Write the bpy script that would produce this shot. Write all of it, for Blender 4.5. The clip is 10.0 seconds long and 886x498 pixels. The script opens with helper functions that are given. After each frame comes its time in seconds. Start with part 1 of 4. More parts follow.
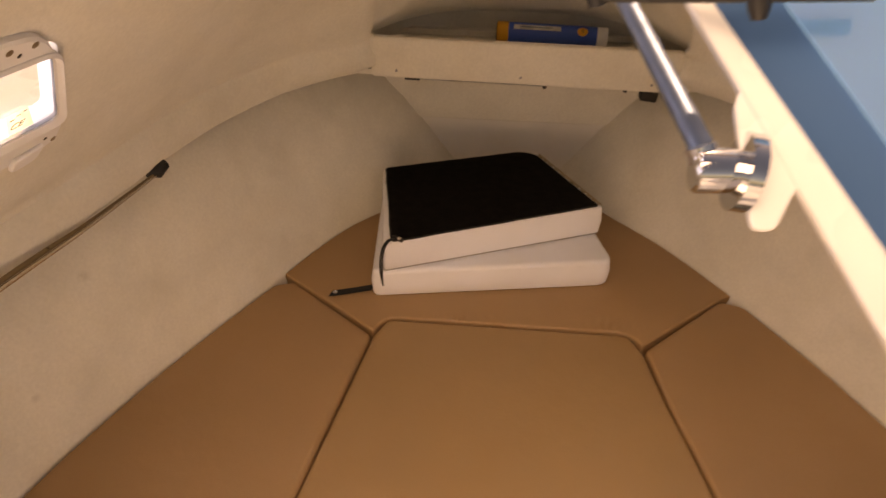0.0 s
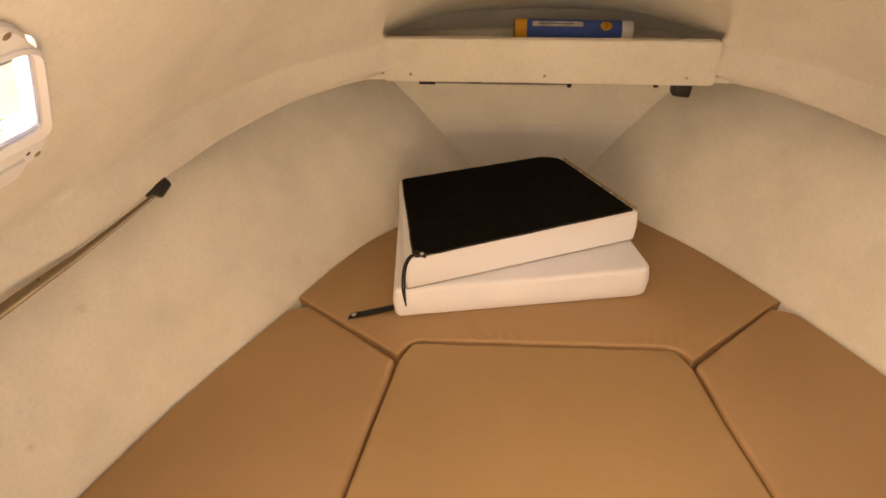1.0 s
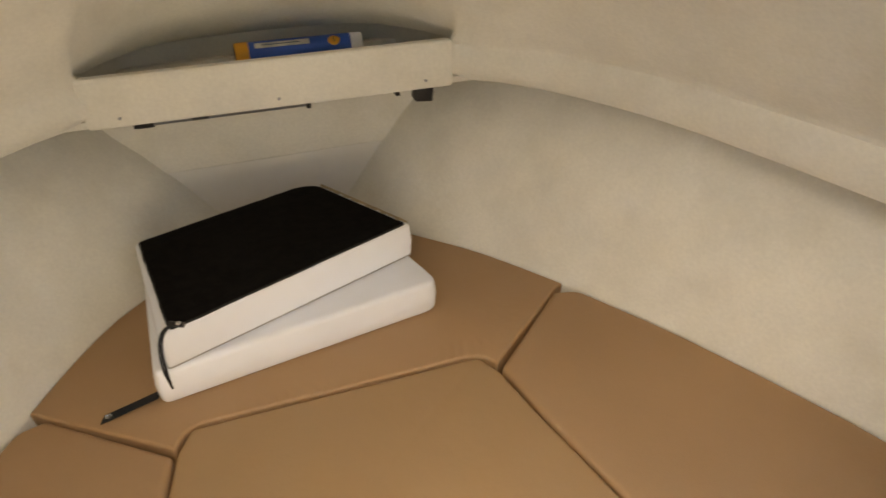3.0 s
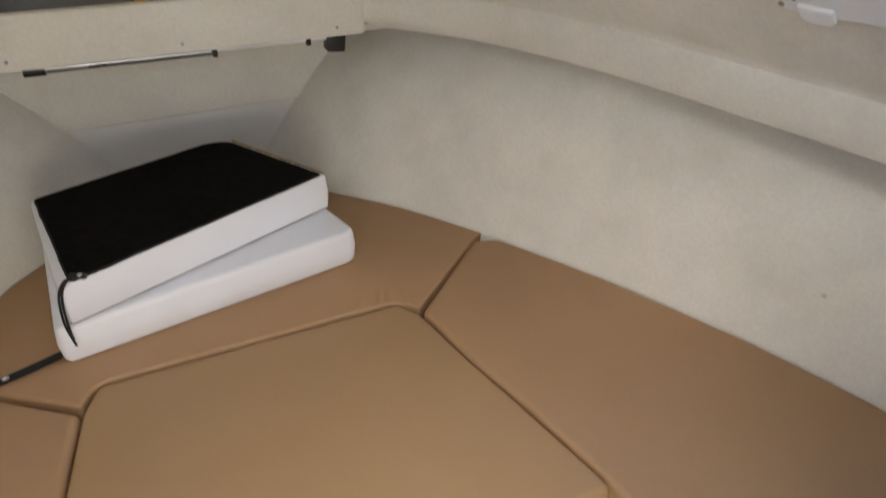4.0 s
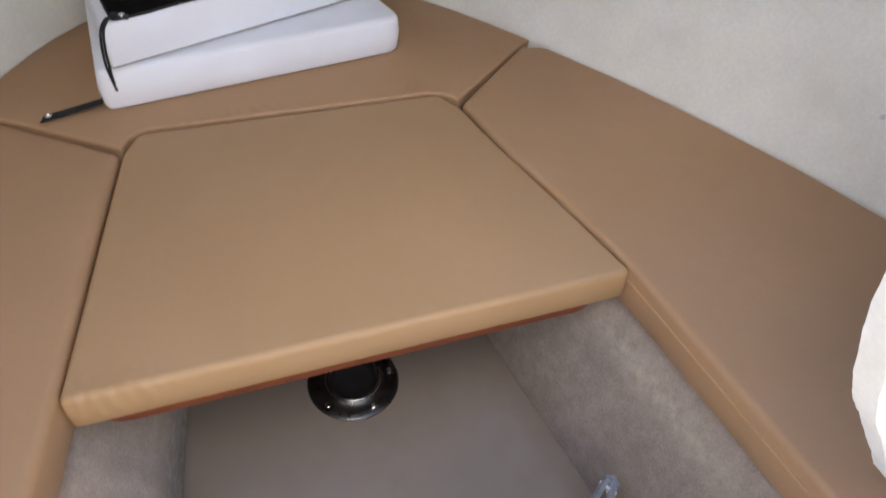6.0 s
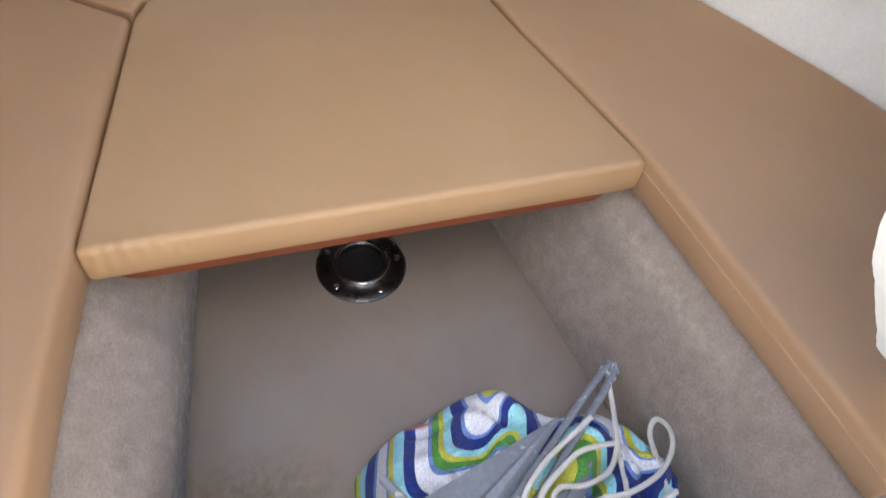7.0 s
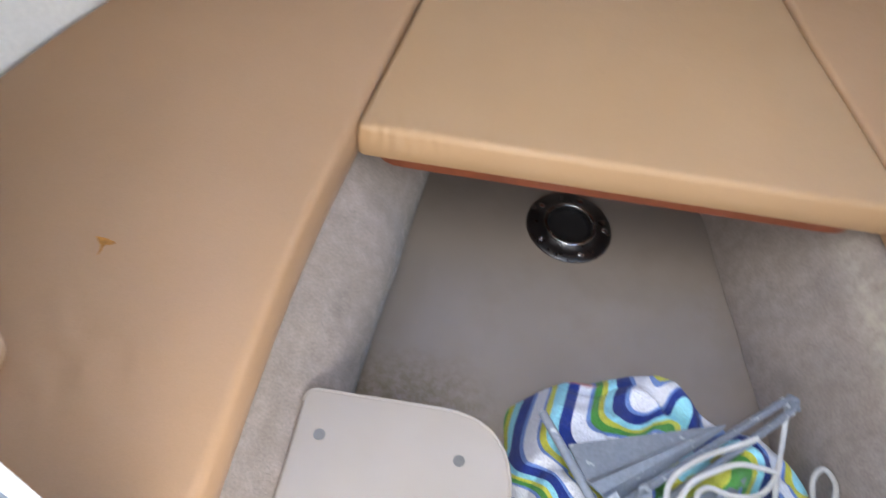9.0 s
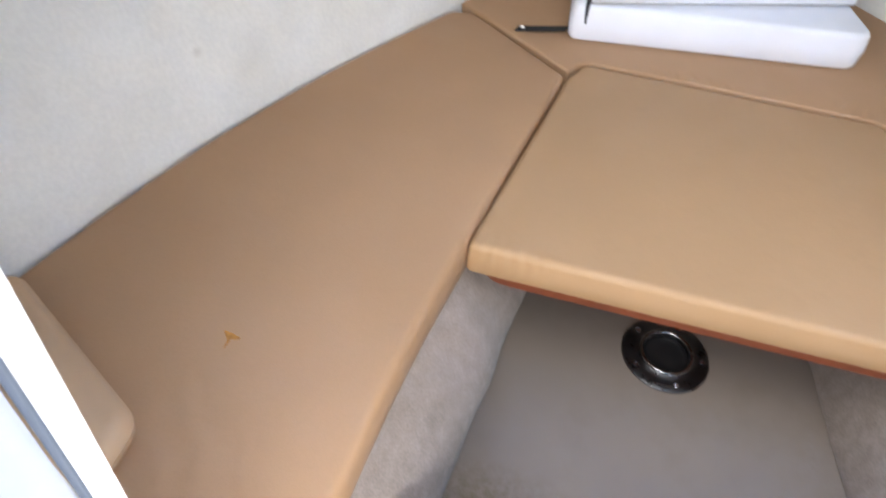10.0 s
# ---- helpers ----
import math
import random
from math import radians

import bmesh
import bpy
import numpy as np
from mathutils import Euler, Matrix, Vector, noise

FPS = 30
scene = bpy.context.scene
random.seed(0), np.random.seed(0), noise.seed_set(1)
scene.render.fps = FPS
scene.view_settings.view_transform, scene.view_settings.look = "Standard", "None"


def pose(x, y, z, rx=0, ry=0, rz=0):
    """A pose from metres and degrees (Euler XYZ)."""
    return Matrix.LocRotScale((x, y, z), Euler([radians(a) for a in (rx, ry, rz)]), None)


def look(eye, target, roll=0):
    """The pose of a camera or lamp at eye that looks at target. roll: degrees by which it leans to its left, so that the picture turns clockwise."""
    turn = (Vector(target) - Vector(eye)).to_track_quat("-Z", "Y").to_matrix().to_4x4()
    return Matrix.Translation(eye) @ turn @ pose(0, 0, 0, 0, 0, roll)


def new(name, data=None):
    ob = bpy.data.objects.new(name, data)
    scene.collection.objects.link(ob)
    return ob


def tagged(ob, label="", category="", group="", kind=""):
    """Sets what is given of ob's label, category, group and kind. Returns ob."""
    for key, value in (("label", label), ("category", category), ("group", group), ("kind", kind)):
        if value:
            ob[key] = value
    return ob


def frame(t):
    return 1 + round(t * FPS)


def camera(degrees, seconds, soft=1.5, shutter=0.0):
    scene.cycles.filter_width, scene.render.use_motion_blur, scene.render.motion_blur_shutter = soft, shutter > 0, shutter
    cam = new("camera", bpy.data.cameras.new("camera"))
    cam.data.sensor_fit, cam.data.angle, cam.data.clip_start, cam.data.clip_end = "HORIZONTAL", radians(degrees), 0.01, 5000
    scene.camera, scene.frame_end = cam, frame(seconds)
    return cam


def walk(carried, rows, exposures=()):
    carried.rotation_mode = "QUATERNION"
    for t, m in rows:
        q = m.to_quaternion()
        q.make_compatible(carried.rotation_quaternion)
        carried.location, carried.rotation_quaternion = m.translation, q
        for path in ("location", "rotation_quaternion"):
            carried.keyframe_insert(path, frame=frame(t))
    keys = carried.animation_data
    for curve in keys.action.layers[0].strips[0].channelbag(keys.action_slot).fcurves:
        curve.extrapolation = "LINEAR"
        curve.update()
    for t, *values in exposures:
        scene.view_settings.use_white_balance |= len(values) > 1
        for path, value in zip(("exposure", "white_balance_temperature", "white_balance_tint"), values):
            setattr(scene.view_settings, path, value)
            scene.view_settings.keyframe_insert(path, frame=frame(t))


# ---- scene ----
cam = camera(66.5, 10.0, soft=1.45, shutter=0.5)
PATH = [
    (0, (-0.073, -0.764, 1.441), (-0.181, 0.816, 0.219), 1.0),
    (0.5, (-0.095, -0.722, 1.403), (-0.274, 0.831, 0.155), -1.7),
    (1, (-0.128, -0.675, 1.368), (-0.247, 0.931, 0.183), -1.5),
    (1.5, (-0.163, -0.635, 1.327), (-0.165, 1.011, 0.19), -1.3),
    (2, (-0.176, -0.606, 1.287), (0.05, 1.041, 0.176), -2.6),
    (2.5, (-0.14, -0.577, 1.27), (0.249, 1.05, 0.174), -0.4),
    (2.7, (-0.11, -0.562, 1.293), (0.325, 1.042, 0.18), -1.0),
    (3.8, (-0.099, -0.605, 1.221), (0.622, 0.909, 0.13), 0.8),
    (4, (-0.104, -0.615, 1.206), (0.615, 0.868, 0.072), 1.1),
    (4.5, (-0.099, -0.625, 1.181), (0.612, 0.822, -0.003), 1.2),
    (5, (-0.122, -0.653, 1.142), (0.543, 0.739, -0.131), 2.3),
    (5.5, (-0.127, -0.68, 1.104), (0.483, 0.669, -0.241), 3.6),
    (6, (-0.144, -0.702, 1.075), (0.418, 0.596, -0.339), 5.6),
    (6.2, (-0.145, -0.711, 1.066), (0.397, 0.561, -0.38), 6.3),
    (7.5, (-0.191, -0.754, 1.012), (0.309, 0.314, -0.603), 11.5),
    (8, (-0.202, -0.774, 1.005), (0.221, 0.282, -0.64), 12.5),
    (8.5, (-0.231, -0.797, 1.01), (0.029, 0.27, -0.662), 11.9),
    (9, (-0.262, -0.815, 1.028), (-0.213, 0.334, -0.609), 10.6),
    (9.5, (-0.284, -0.81, 1.047), (-0.36, 0.414, -0.532), 8.5),
    (10, (-0.299, -0.811, 1.074), (-0.536, 0.499, -0.419), 6.0),
]
EXPOSURES = [(0.0, -0.40, 19500, 35), (0.5, 0.14, 19000, 30), (1.0, 0.32, 19800, 29), (1.5, 0.37, 18800, 26), (2.0, 0.29, 14600, 15), (2.5, 0.27, 12300, 12), (2.7, 0.25, 11600, 12), (3.8, 0.15, 8000, 11), (4.0, 0.14, 7700, 11), (5.0, 0.14, 6800, 12),
             (6.0, 0.37, 6600, 13), (7.5, 0.78, 6550, 12), (8.5, 0.78, 6250, 10), (10.0, 0.95, 6350, 11)]
walk(cam, [(t, look(eye, target, roll)) for t, eye, target, roll in PATH], EXPOSURES)

# ---- light ----
world = bpy.data.worlds.new("sky")
scene.world = world
world.use_nodes = True
wn = world.node_tree
sky = wn.nodes.new("ShaderNodeTexSky")
sky.sky_type, sky.sun_disc = "NISHITA", False
sky.sun_elevation, sky.sun_rotation = radians(48), radians(20)
wn.links.new(sky.outputs[0], wn.nodes["Background"].inputs[0])
wn.nodes["Background"].inputs[1].default_value = 0.13
sun = new("sun", bpy.data.lights.new("sun", "SUN"))
sun.data.energy, sun.data.angle, sun.data.color = 5.0, radians(0.5), (1.0, 0.95, 0.88)
sun.matrix_world = look((0.9, 2.6, 4.0), (0, 0, 0.9))
# daylight through the open hatch overhead and through the companionway behind
for name, at, to, width, height, watts, tone in (("hatch_daylight", (-0.32, -1.15, 2.18), (0.0, 0.0, 0.45), 1.10, 0.80, 17.0, (1.0, 0.985, 0.96)),
                                                 ("companionway_daylight", (-0.14, -1.02, 0.62), (-0.32, 0.0, 1.25), 0.50, 0.60, 4.8, (1.0, 0.96, 0.88))):
    lamp = new(name, bpy.data.lights.new(name, "AREA"))
    lamp.data.shape, lamp.data.size, lamp.data.size_y = "RECTANGLE", width, height
    lamp.data.energy, lamp.data.color = watts, tone
    lamp.matrix_world = look(at, to)


# ---- materials ----
def mat(name, color, rough=0.6, metal=0.0, vary=0.12, scale=6.0, grain=0.0, grain_scale=300.0, bump=0.0, bump_scale=60.0,
        bump_dist=0.002, stain=None, stain_scale=2.5, stain_amount=0.0, sheen=0.0, spots=(), stain_from=0.5, puckers=()):
    m = bpy.data.materials.new(name)
    m.use_nodes = True
    nt = m.node_tree
    n, l = nt.nodes, nt.links
    b = n["Principled BSDF"]
    b.inputs["Roughness"].default_value, b.inputs["Metallic"].default_value = rough, metal
    co = n.new("ShaderNodeTexCoord").outputs["Object"]

    def noise_tex(s, detail=3.0, w=0.5):
        t = n.new("ShaderNodeTexNoise")
        t.inputs["Scale"].default_value, t.inputs["Detail"].default_value, t.inputs["Roughness"].default_value = s, detail, w
        l.new(co, t.inputs["Vector"])
        return t.outputs["Fac"]

    def remap(v, lo, hi, a, c):
        t = n.new("ShaderNodeMapRange")
        for k, x in zip((1, 2, 3, 4), (lo, hi, a, c)):
            t.inputs[k].default_value = x
        l.new(v, t.inputs[0])
        return t.outputs[0]

    def mult(v, w):
        t = n.new("ShaderNodeMath")
        t.operation = "MULTIPLY"
        l.new(v, t.inputs[0])
        l.new(w, t.inputs[1])
        return t.outputs[0]

    k = remap(noise_tex(scale), 0.3, 0.7, 1 - vary, 1 + vary)
    if grain:
        k = mult(k, remap(noise_tex(grain_scale, 2.0), 0.3, 0.7, 1 - grain, 1 + grain))
    c = n.new("ShaderNodeMix")
    c.data_type, c.blend_type = "RGBA", "MULTIPLY"
    c.inputs[0].default_value = 1.0
    c.inputs[6].default_value = (*color, 1)
    l.new(k, c.inputs[7])
    out = c.outputs[2]
    if stain:
        s = n.new("ShaderNodeMix")
        s.data_type = "RGBA"
        s.inputs[7].default_value = (*stain, 1)
        l.new(out, s.inputs[6])
        l.new(remap(noise_tex(stain_scale, 5.0, 0.6), stain_from, min(0.72, stain_from + 0.22) if stain_from < 0.55 else stain_from + 0.05, 0.0, stain_amount), s.inputs[0])
        out = s.outputs[2]
    for at, size, tint, amount in spots:
        d = n.new("ShaderNodeVectorMath")
        d.operation, d.inputs[1].default_value = "SUBTRACT", at
        l.new(co, d.inputs[0])
        e = n.new("ShaderNodeVectorMath")
        e.operation, e.inputs[1].default_value = "DIVIDE", size
        l.new(d.outputs[0], e.inputs[0])
        g = n.new("ShaderNodeVectorMath")
        g.operation = "LENGTH"
        l.new(e.outputs[0], g.inputs[0])
        s = n.new("ShaderNodeMix")
        s.data_type = "RGBA"
        s.inputs[7].default_value = (*tint, 1)
        l.new(out, s.inputs[6])
        l.new(mult(remap(g.outputs["Value"], 0.25, 1.0, amount, 0.0), remap(noise_tex(60, 6.0, 0.68), 0.36, 0.62, 0.1, 1.0)), s.inputs[0])
        out = s.outputs[2]
    l.new(out, b.inputs["Base Color"])
    l.new(remap(noise_tex(scale * 2.3), 0.3, 0.7, max(rough - 0.08, 0.02), min(rough + 0.08, 1.0)), b.inputs["Roughness"])
    if sheen:
        b.inputs["Sheen Weight"].default_value = sheen
    if bump:
        t = n.new("ShaderNodeBump")
        t.inputs["Strength"].default_value, t.inputs["Distance"].default_value = bump, bump_dist
        high = noise_tex(bump_scale, 4.0, 0.6)
        for at, size, step_dir in puckers:
            d = n.new("ShaderNodeVectorMath")
            d.operation, d.inputs[1].default_value = "SUBTRACT", at
            l.new(co, d.inputs[0])
            e = n.new("ShaderNodeVectorMath")
            e.operation, e.inputs[1].default_value = "DIVIDE", size
            l.new(d.outputs[0], e.inputs[0])
            g = n.new("ShaderNodeVectorMath")
            g.operation = "LENGTH"
            l.new(e.outputs[0], g.inputs[0])
            a = n.new("ShaderNodeVectorMath")
            a.operation, a.inputs[1].default_value = "DOT_PRODUCT", step_dir
            l.new(co, a.inputs[0])
            wob = n.new("ShaderNodeMath")
            wob.operation, wob.inputs[1].default_value = "MULTIPLY_ADD", 9.0
            l.new(noise_tex(14, 2.0), wob.inputs[0])
            l.new(a.outputs["Value"], wob.inputs[2])
            sn = n.new("ShaderNodeMath")
            sn.operation = "SINE"
            l.new(wob.outputs[0], sn.inputs[0])
            ad = n.new("ShaderNodeMath")
            ad.operation = "ADD"
            l.new(high, ad.inputs[0])
            l.new(mult(sn.outputs[0], remap(g.outputs["Value"], 0.2, 1.0, 0.4, 0.0)), ad.inputs[1])
            high = ad.outputs[0]
        l.new(high, t.inputs["Height"])
        l.new(t.outputs[0], b.inputs["Normal"])
    return m


def vinyl(name, color):
    return mat(name, color, 0.58, vary=0.05, scale=3, bump=0.25, bump_scale=9, bump_dist=0.010, grain=0.035, grain_scale=700,
            puckers=[((-0.33, -0.165, 0.345), (0.10, 0.04, 0.04), (330.0, 60.0, 0.0)), ((0.24, 0.375, 0.366), (0.09, 0.035, 0.03), (300.0, -90.0, 0.0)), ((-0.10, 0.368, 0.366), (0.16, 0.03, 0.03), (240.0, 60.0, 0.0)),
                     ((-0.62, -0.55, 0.366), (0.14, 0.10, 0.03), (110.0, 80.0, 0.0))])


VINYL = vinyl("tan_vinyl", (0.390, 0.230, 0.119))
FILLER_VINYL = vinyl("yellowed_tan_vinyl", (0.398, 0.241, 0.118))
PALE_VINYL = mat("pale_tan_vinyl", (0.49, 0.325, 0.190), 0.6, vary=0.06, scale=7, bump=0.25, bump_scale=420, bump_dist=0.0006)
PIPING = mat("tan_piping", (0.46, 0.29, 0.16), 0.5, vary=0.05)
# bow spots mix brown smudges with painted shade under lip and shelf
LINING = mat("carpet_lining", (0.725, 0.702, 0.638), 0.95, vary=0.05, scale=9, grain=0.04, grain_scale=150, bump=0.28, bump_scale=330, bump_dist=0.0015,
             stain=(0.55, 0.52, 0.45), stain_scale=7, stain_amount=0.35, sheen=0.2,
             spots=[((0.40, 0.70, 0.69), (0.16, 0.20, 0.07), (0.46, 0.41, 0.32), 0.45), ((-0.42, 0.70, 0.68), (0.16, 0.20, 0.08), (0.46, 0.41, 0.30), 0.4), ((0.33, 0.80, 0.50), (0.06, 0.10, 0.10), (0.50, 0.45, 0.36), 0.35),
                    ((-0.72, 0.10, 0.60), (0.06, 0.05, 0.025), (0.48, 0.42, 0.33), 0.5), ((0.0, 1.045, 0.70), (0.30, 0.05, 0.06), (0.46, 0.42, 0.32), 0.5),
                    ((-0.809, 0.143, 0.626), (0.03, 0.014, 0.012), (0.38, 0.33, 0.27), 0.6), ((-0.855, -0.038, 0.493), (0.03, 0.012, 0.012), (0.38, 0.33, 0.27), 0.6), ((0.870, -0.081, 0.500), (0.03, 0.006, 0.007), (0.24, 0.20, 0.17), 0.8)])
# dark spots low on the port berth side mix grime marks with painted shade
GRIME_AND_SHADE, SOIL = (0.10, 0.085, 0.07), (0.15, 0.11, 0.05)
CARPET = mat("grey_carpet", (0.300, 0.243, 0.204), 0.95, vary=0.13, scale=42, grain=0.14, grain_scale=260, bump=0.35, bump_scale=300, bump_dist=0.003,
             stain=(0.24, 0.195, 0.160), stain_scale=13, stain_amount=0.4, sheen=0.2,
             spots=[((-0.385, -0.355, 0.205), (0.05, 0.035, 0.022), GRIME_AND_SHADE, 0.8), ((-0.365, -0.27, 0.10), (0.05, 0.10, 0.035), GRIME_AND_SHADE, 0.7), ((-0.300, -0.15, 0.02), (0.09, 0.60, 0.15), GRIME_AND_SHADE, 0.9), ((-0.255, -0.02, 0.09), (0.06, 0.24, 0.12), GRIME_AND_SHADE, 1.0), ((-0.282, -0.24, 0.09), (0.06, 0.22, 0.12), GRIME_AND_SHADE, 1.0), ((-0.312, -0.44, 0.09), (0.06, 0.22, 0.12), GRIME_AND_SHADE, 1.0), ((-0.372, -0.18, 0.20), (0.04, 0.05, 0.03), GRIME_AND_SHADE, 0.9), ((-0.385, -0.29, 0.17), (0.05, 0.03, 0.04), GRIME_AND_SHADE, 0.9), ((-0.38, -0.10, 0.20), (0.03, 0.06, 0.03), GRIME_AND_SHADE, 0.5), ((-0.395, -0.50, 0.17), (0.03, 0.05, 0.04), GRIME_AND_SHADE, 0.5), ((0.39, -0.42, 0.12), (0.05, 0.20, 0.10), GRIME_AND_SHADE, 0.4),
                    ((-0.36, -0.43, 0.03), (0.06, 0.07, 0.09), SOIL, 0.9), ((0.327, -0.095, 0.036), (0.012, 0.006, 0.006), (0.12, 0.05, 0.02), 1.0), ((0.40, -0.25, 0.235), (0.05, 0.34, 0.04), (0.50, 0.43, 0.33), 0.65), ((-0.335, -0.30, 0.05), (0.06, 0.30, 0.09), GRIME_AND_SHADE, 0.6)])
SOLE = mat("sole_liner", (0.275, 0.224, 0.184), 0.72, vary=0.05, scale=4, grain=0.05, grain_scale=700, bump=0.3, bump_scale=420, bump_dist=0.001,
           stain=(0.18, 0.14, 0.10), stain_scale=4.5, stain_amount=0.35,
           spots=[((-0.26, -0.41, 0.0), (0.19, 0.12, 0.06), SOIL, 0.9), ((0.27, -0.13, 0.0), (0.02, 0.06, 0.05), (0.30, 0.25, 0.22), 0.6), ((0.24, -0.16, 0.0), (0.05, 0.02, 0.05), (0.29, 0.24, 0.21), 0.5)])
PANEL = mat("painted_panel", (0.74, 0.72, 0.68), 0.7, vary=0.05, scale=9, bump=0.2, bump_scale=40, bump_dist=0.001)
WHITE_VINYL = mat("white_vinyl", (0.83, 0.84, 0.87), 0.45, vary=0.03, scale=8, bump=0.2, bump_scale=14, bump_dist=0.006)
MESH = mat("black_mesh", (0.0075, 0.0062, 0.0056), 0.95, vary=0.3, scale=40, grain=0.4, grain_scale=900, bump=0.4, bump_scale=800, bump_dist=0.001)
MESH.node_tree.nodes["Principled BSDF"].inputs["Specular IOR Level"].default_value = 0.08
BLACK = mat("black_plastic", (0.010, 0.010, 0.011), 0.45, vary=0.2)
WEBBING = mat("black_webbing", (0.012, 0.012, 0.013), 0.8, vary=0.3, scale=300)
GELCOAT = mat("white_gelcoat", (0.84, 0.85, 0.87), 0.3, vary=0.02)
PLASTIC = mat("white_plastic", (0.80, 0.81, 0.83), 0.4, vary=0.03, scale=20)
CHROME = mat("chrome", (0.75, 0.75, 0.77), 0.08, 1.0, vary=0.05)
DARK_CHROME = mat("dark_chrome", (0.17, 0.17, 0.175), 0.33, 1.0, vary=0.08, scale=30)
STRUT = mat("strut_steel", (0.17, 0.23, 0.33), 0.48, 1.0, vary=0.15, scale=40)
STEEL = mat("steel", (0.6, 0.6, 0.6), 0.3, 1.0, vary=0.1)
BORE = mat("black_bore", (0.018, 0.017, 0.018), 0.5, vary=0.1)
BOARD = mat("red_brown_board", (0.17, 0.042, 0.014), 0.5, vary=0.15, scale=20)
STEP = mat("beige_step", (0.365, 0.315, 0.270), 0.5, vary=0.04, scale=9, bump=0.3, bump_scale=500, bump_dist=0.0006, stain=(0.34, 0.30, 0.26), stain_scale=14, stain_amount=0.3)
GALV = mat("galvanised_steel", (0.25, 0.275, 0.31), 0.55, 0.3, vary=0.09, scale=14, grain=0.1, grain_scale=160, bump=0.4, bump_scale=90, bump_dist=0.0012,
           stain=(0.72, 0.72, 0.70), stain_scale=42, stain_amount=0.75, stain_from=0.63)
ROPE = mat("white_rope", (0.60, 0.58, 0.54), 0.8, vary=0.1, scale=30, grain=0.12, grain_scale=900, bump=0.4, bump_scale=900, bump_dist=0.0006)
BRONZE = mat("bronze_rod", (0.22, 0.165, 0.10), 0.35, 0.5, vary=0.04, scale=9)
POLE = mat("grey_pole", (0.30, 0.31, 0.33), 0.3, 0.7, vary=0.1)
BLUE = mat("blue_label", (0.02, 0.10, 0.48), 0.35, vary=0.06)
YELLOW = mat("yellow_label", (0.75, 0.36, 0.04), 0.4, vary=0.05)
STAIN = mat("rust_stain", (0.40, 0.17, 0.02), 0.6, vary=0.3, scale=120)
WATER = mat("dark_water", (0.03, 0.06, 0.07), 0.15, vary=0.2, scale=0.4)


def glass(name, color, rough=0.02):
    m = bpy.data.materials.new(name)
    m.use_nodes = True
    b = m.node_tree.nodes["Principled BSDF"]
    b.inputs["Base Color"].default_value = (*color, 1)
    b.inputs["Transmission Weight"].default_value, b.inputs["Roughness"].default_value, b.inputs["IOR"].default_value = 1.0, rough, 1.45
    return m


CLEAR = glass("clear_pane", (0.95, 0.97, 0.98))


def film_mat(name, color, rough=0.5):
    """Thin paper that lets light through."""
    m = bpy.data.materials.new(name)
    m.use_nodes = True
    n, l = m.node_tree.nodes, m.node_tree.links
    a = n.new("ShaderNodeBsdfTranslucent")
    a.inputs[0].default_value = (*color, 1)
    mix = n.new("ShaderNodeMixShader")
    mix.inputs[0].default_value = 0.7
    n["Principled BSDF"].inputs["Roughness"].default_value = rough
    l.new(n["Principled BSDF"].outputs[0], mix.inputs[1])
    n["Principled BSDF"].inputs["Base Color"].default_value = (*color, 1)
    l.new(a.outputs[0], mix.inputs[2])
    l.new(mix.outputs[0], n["Material Output"].inputs[0])
    return m


DAYLIGHT = bpy.data.materials.new("hazy_daylight")
DAYLIGHT.use_nodes = True
DAYLIGHT.node_tree.nodes["Principled BSDF"].inputs["Base Color"].default_value = (0.8, 0.8, 0.8, 1)
DAYLIGHT.node_tree.nodes["Principled BSDF"].inputs["Emission Color"].default_value = (0.35, 0.54, 1.0, 1)
DAYLIGHT.node_tree.nodes["Principled BSDF"].inputs["Emission Strength"].default_value = 9.0
SMOKE = film_mat("blue_acrylic", (0.19, 0.50, 0.80), 0.1)
STICKER = film_mat("pale_film", (0.92, 0.84, 0.66))


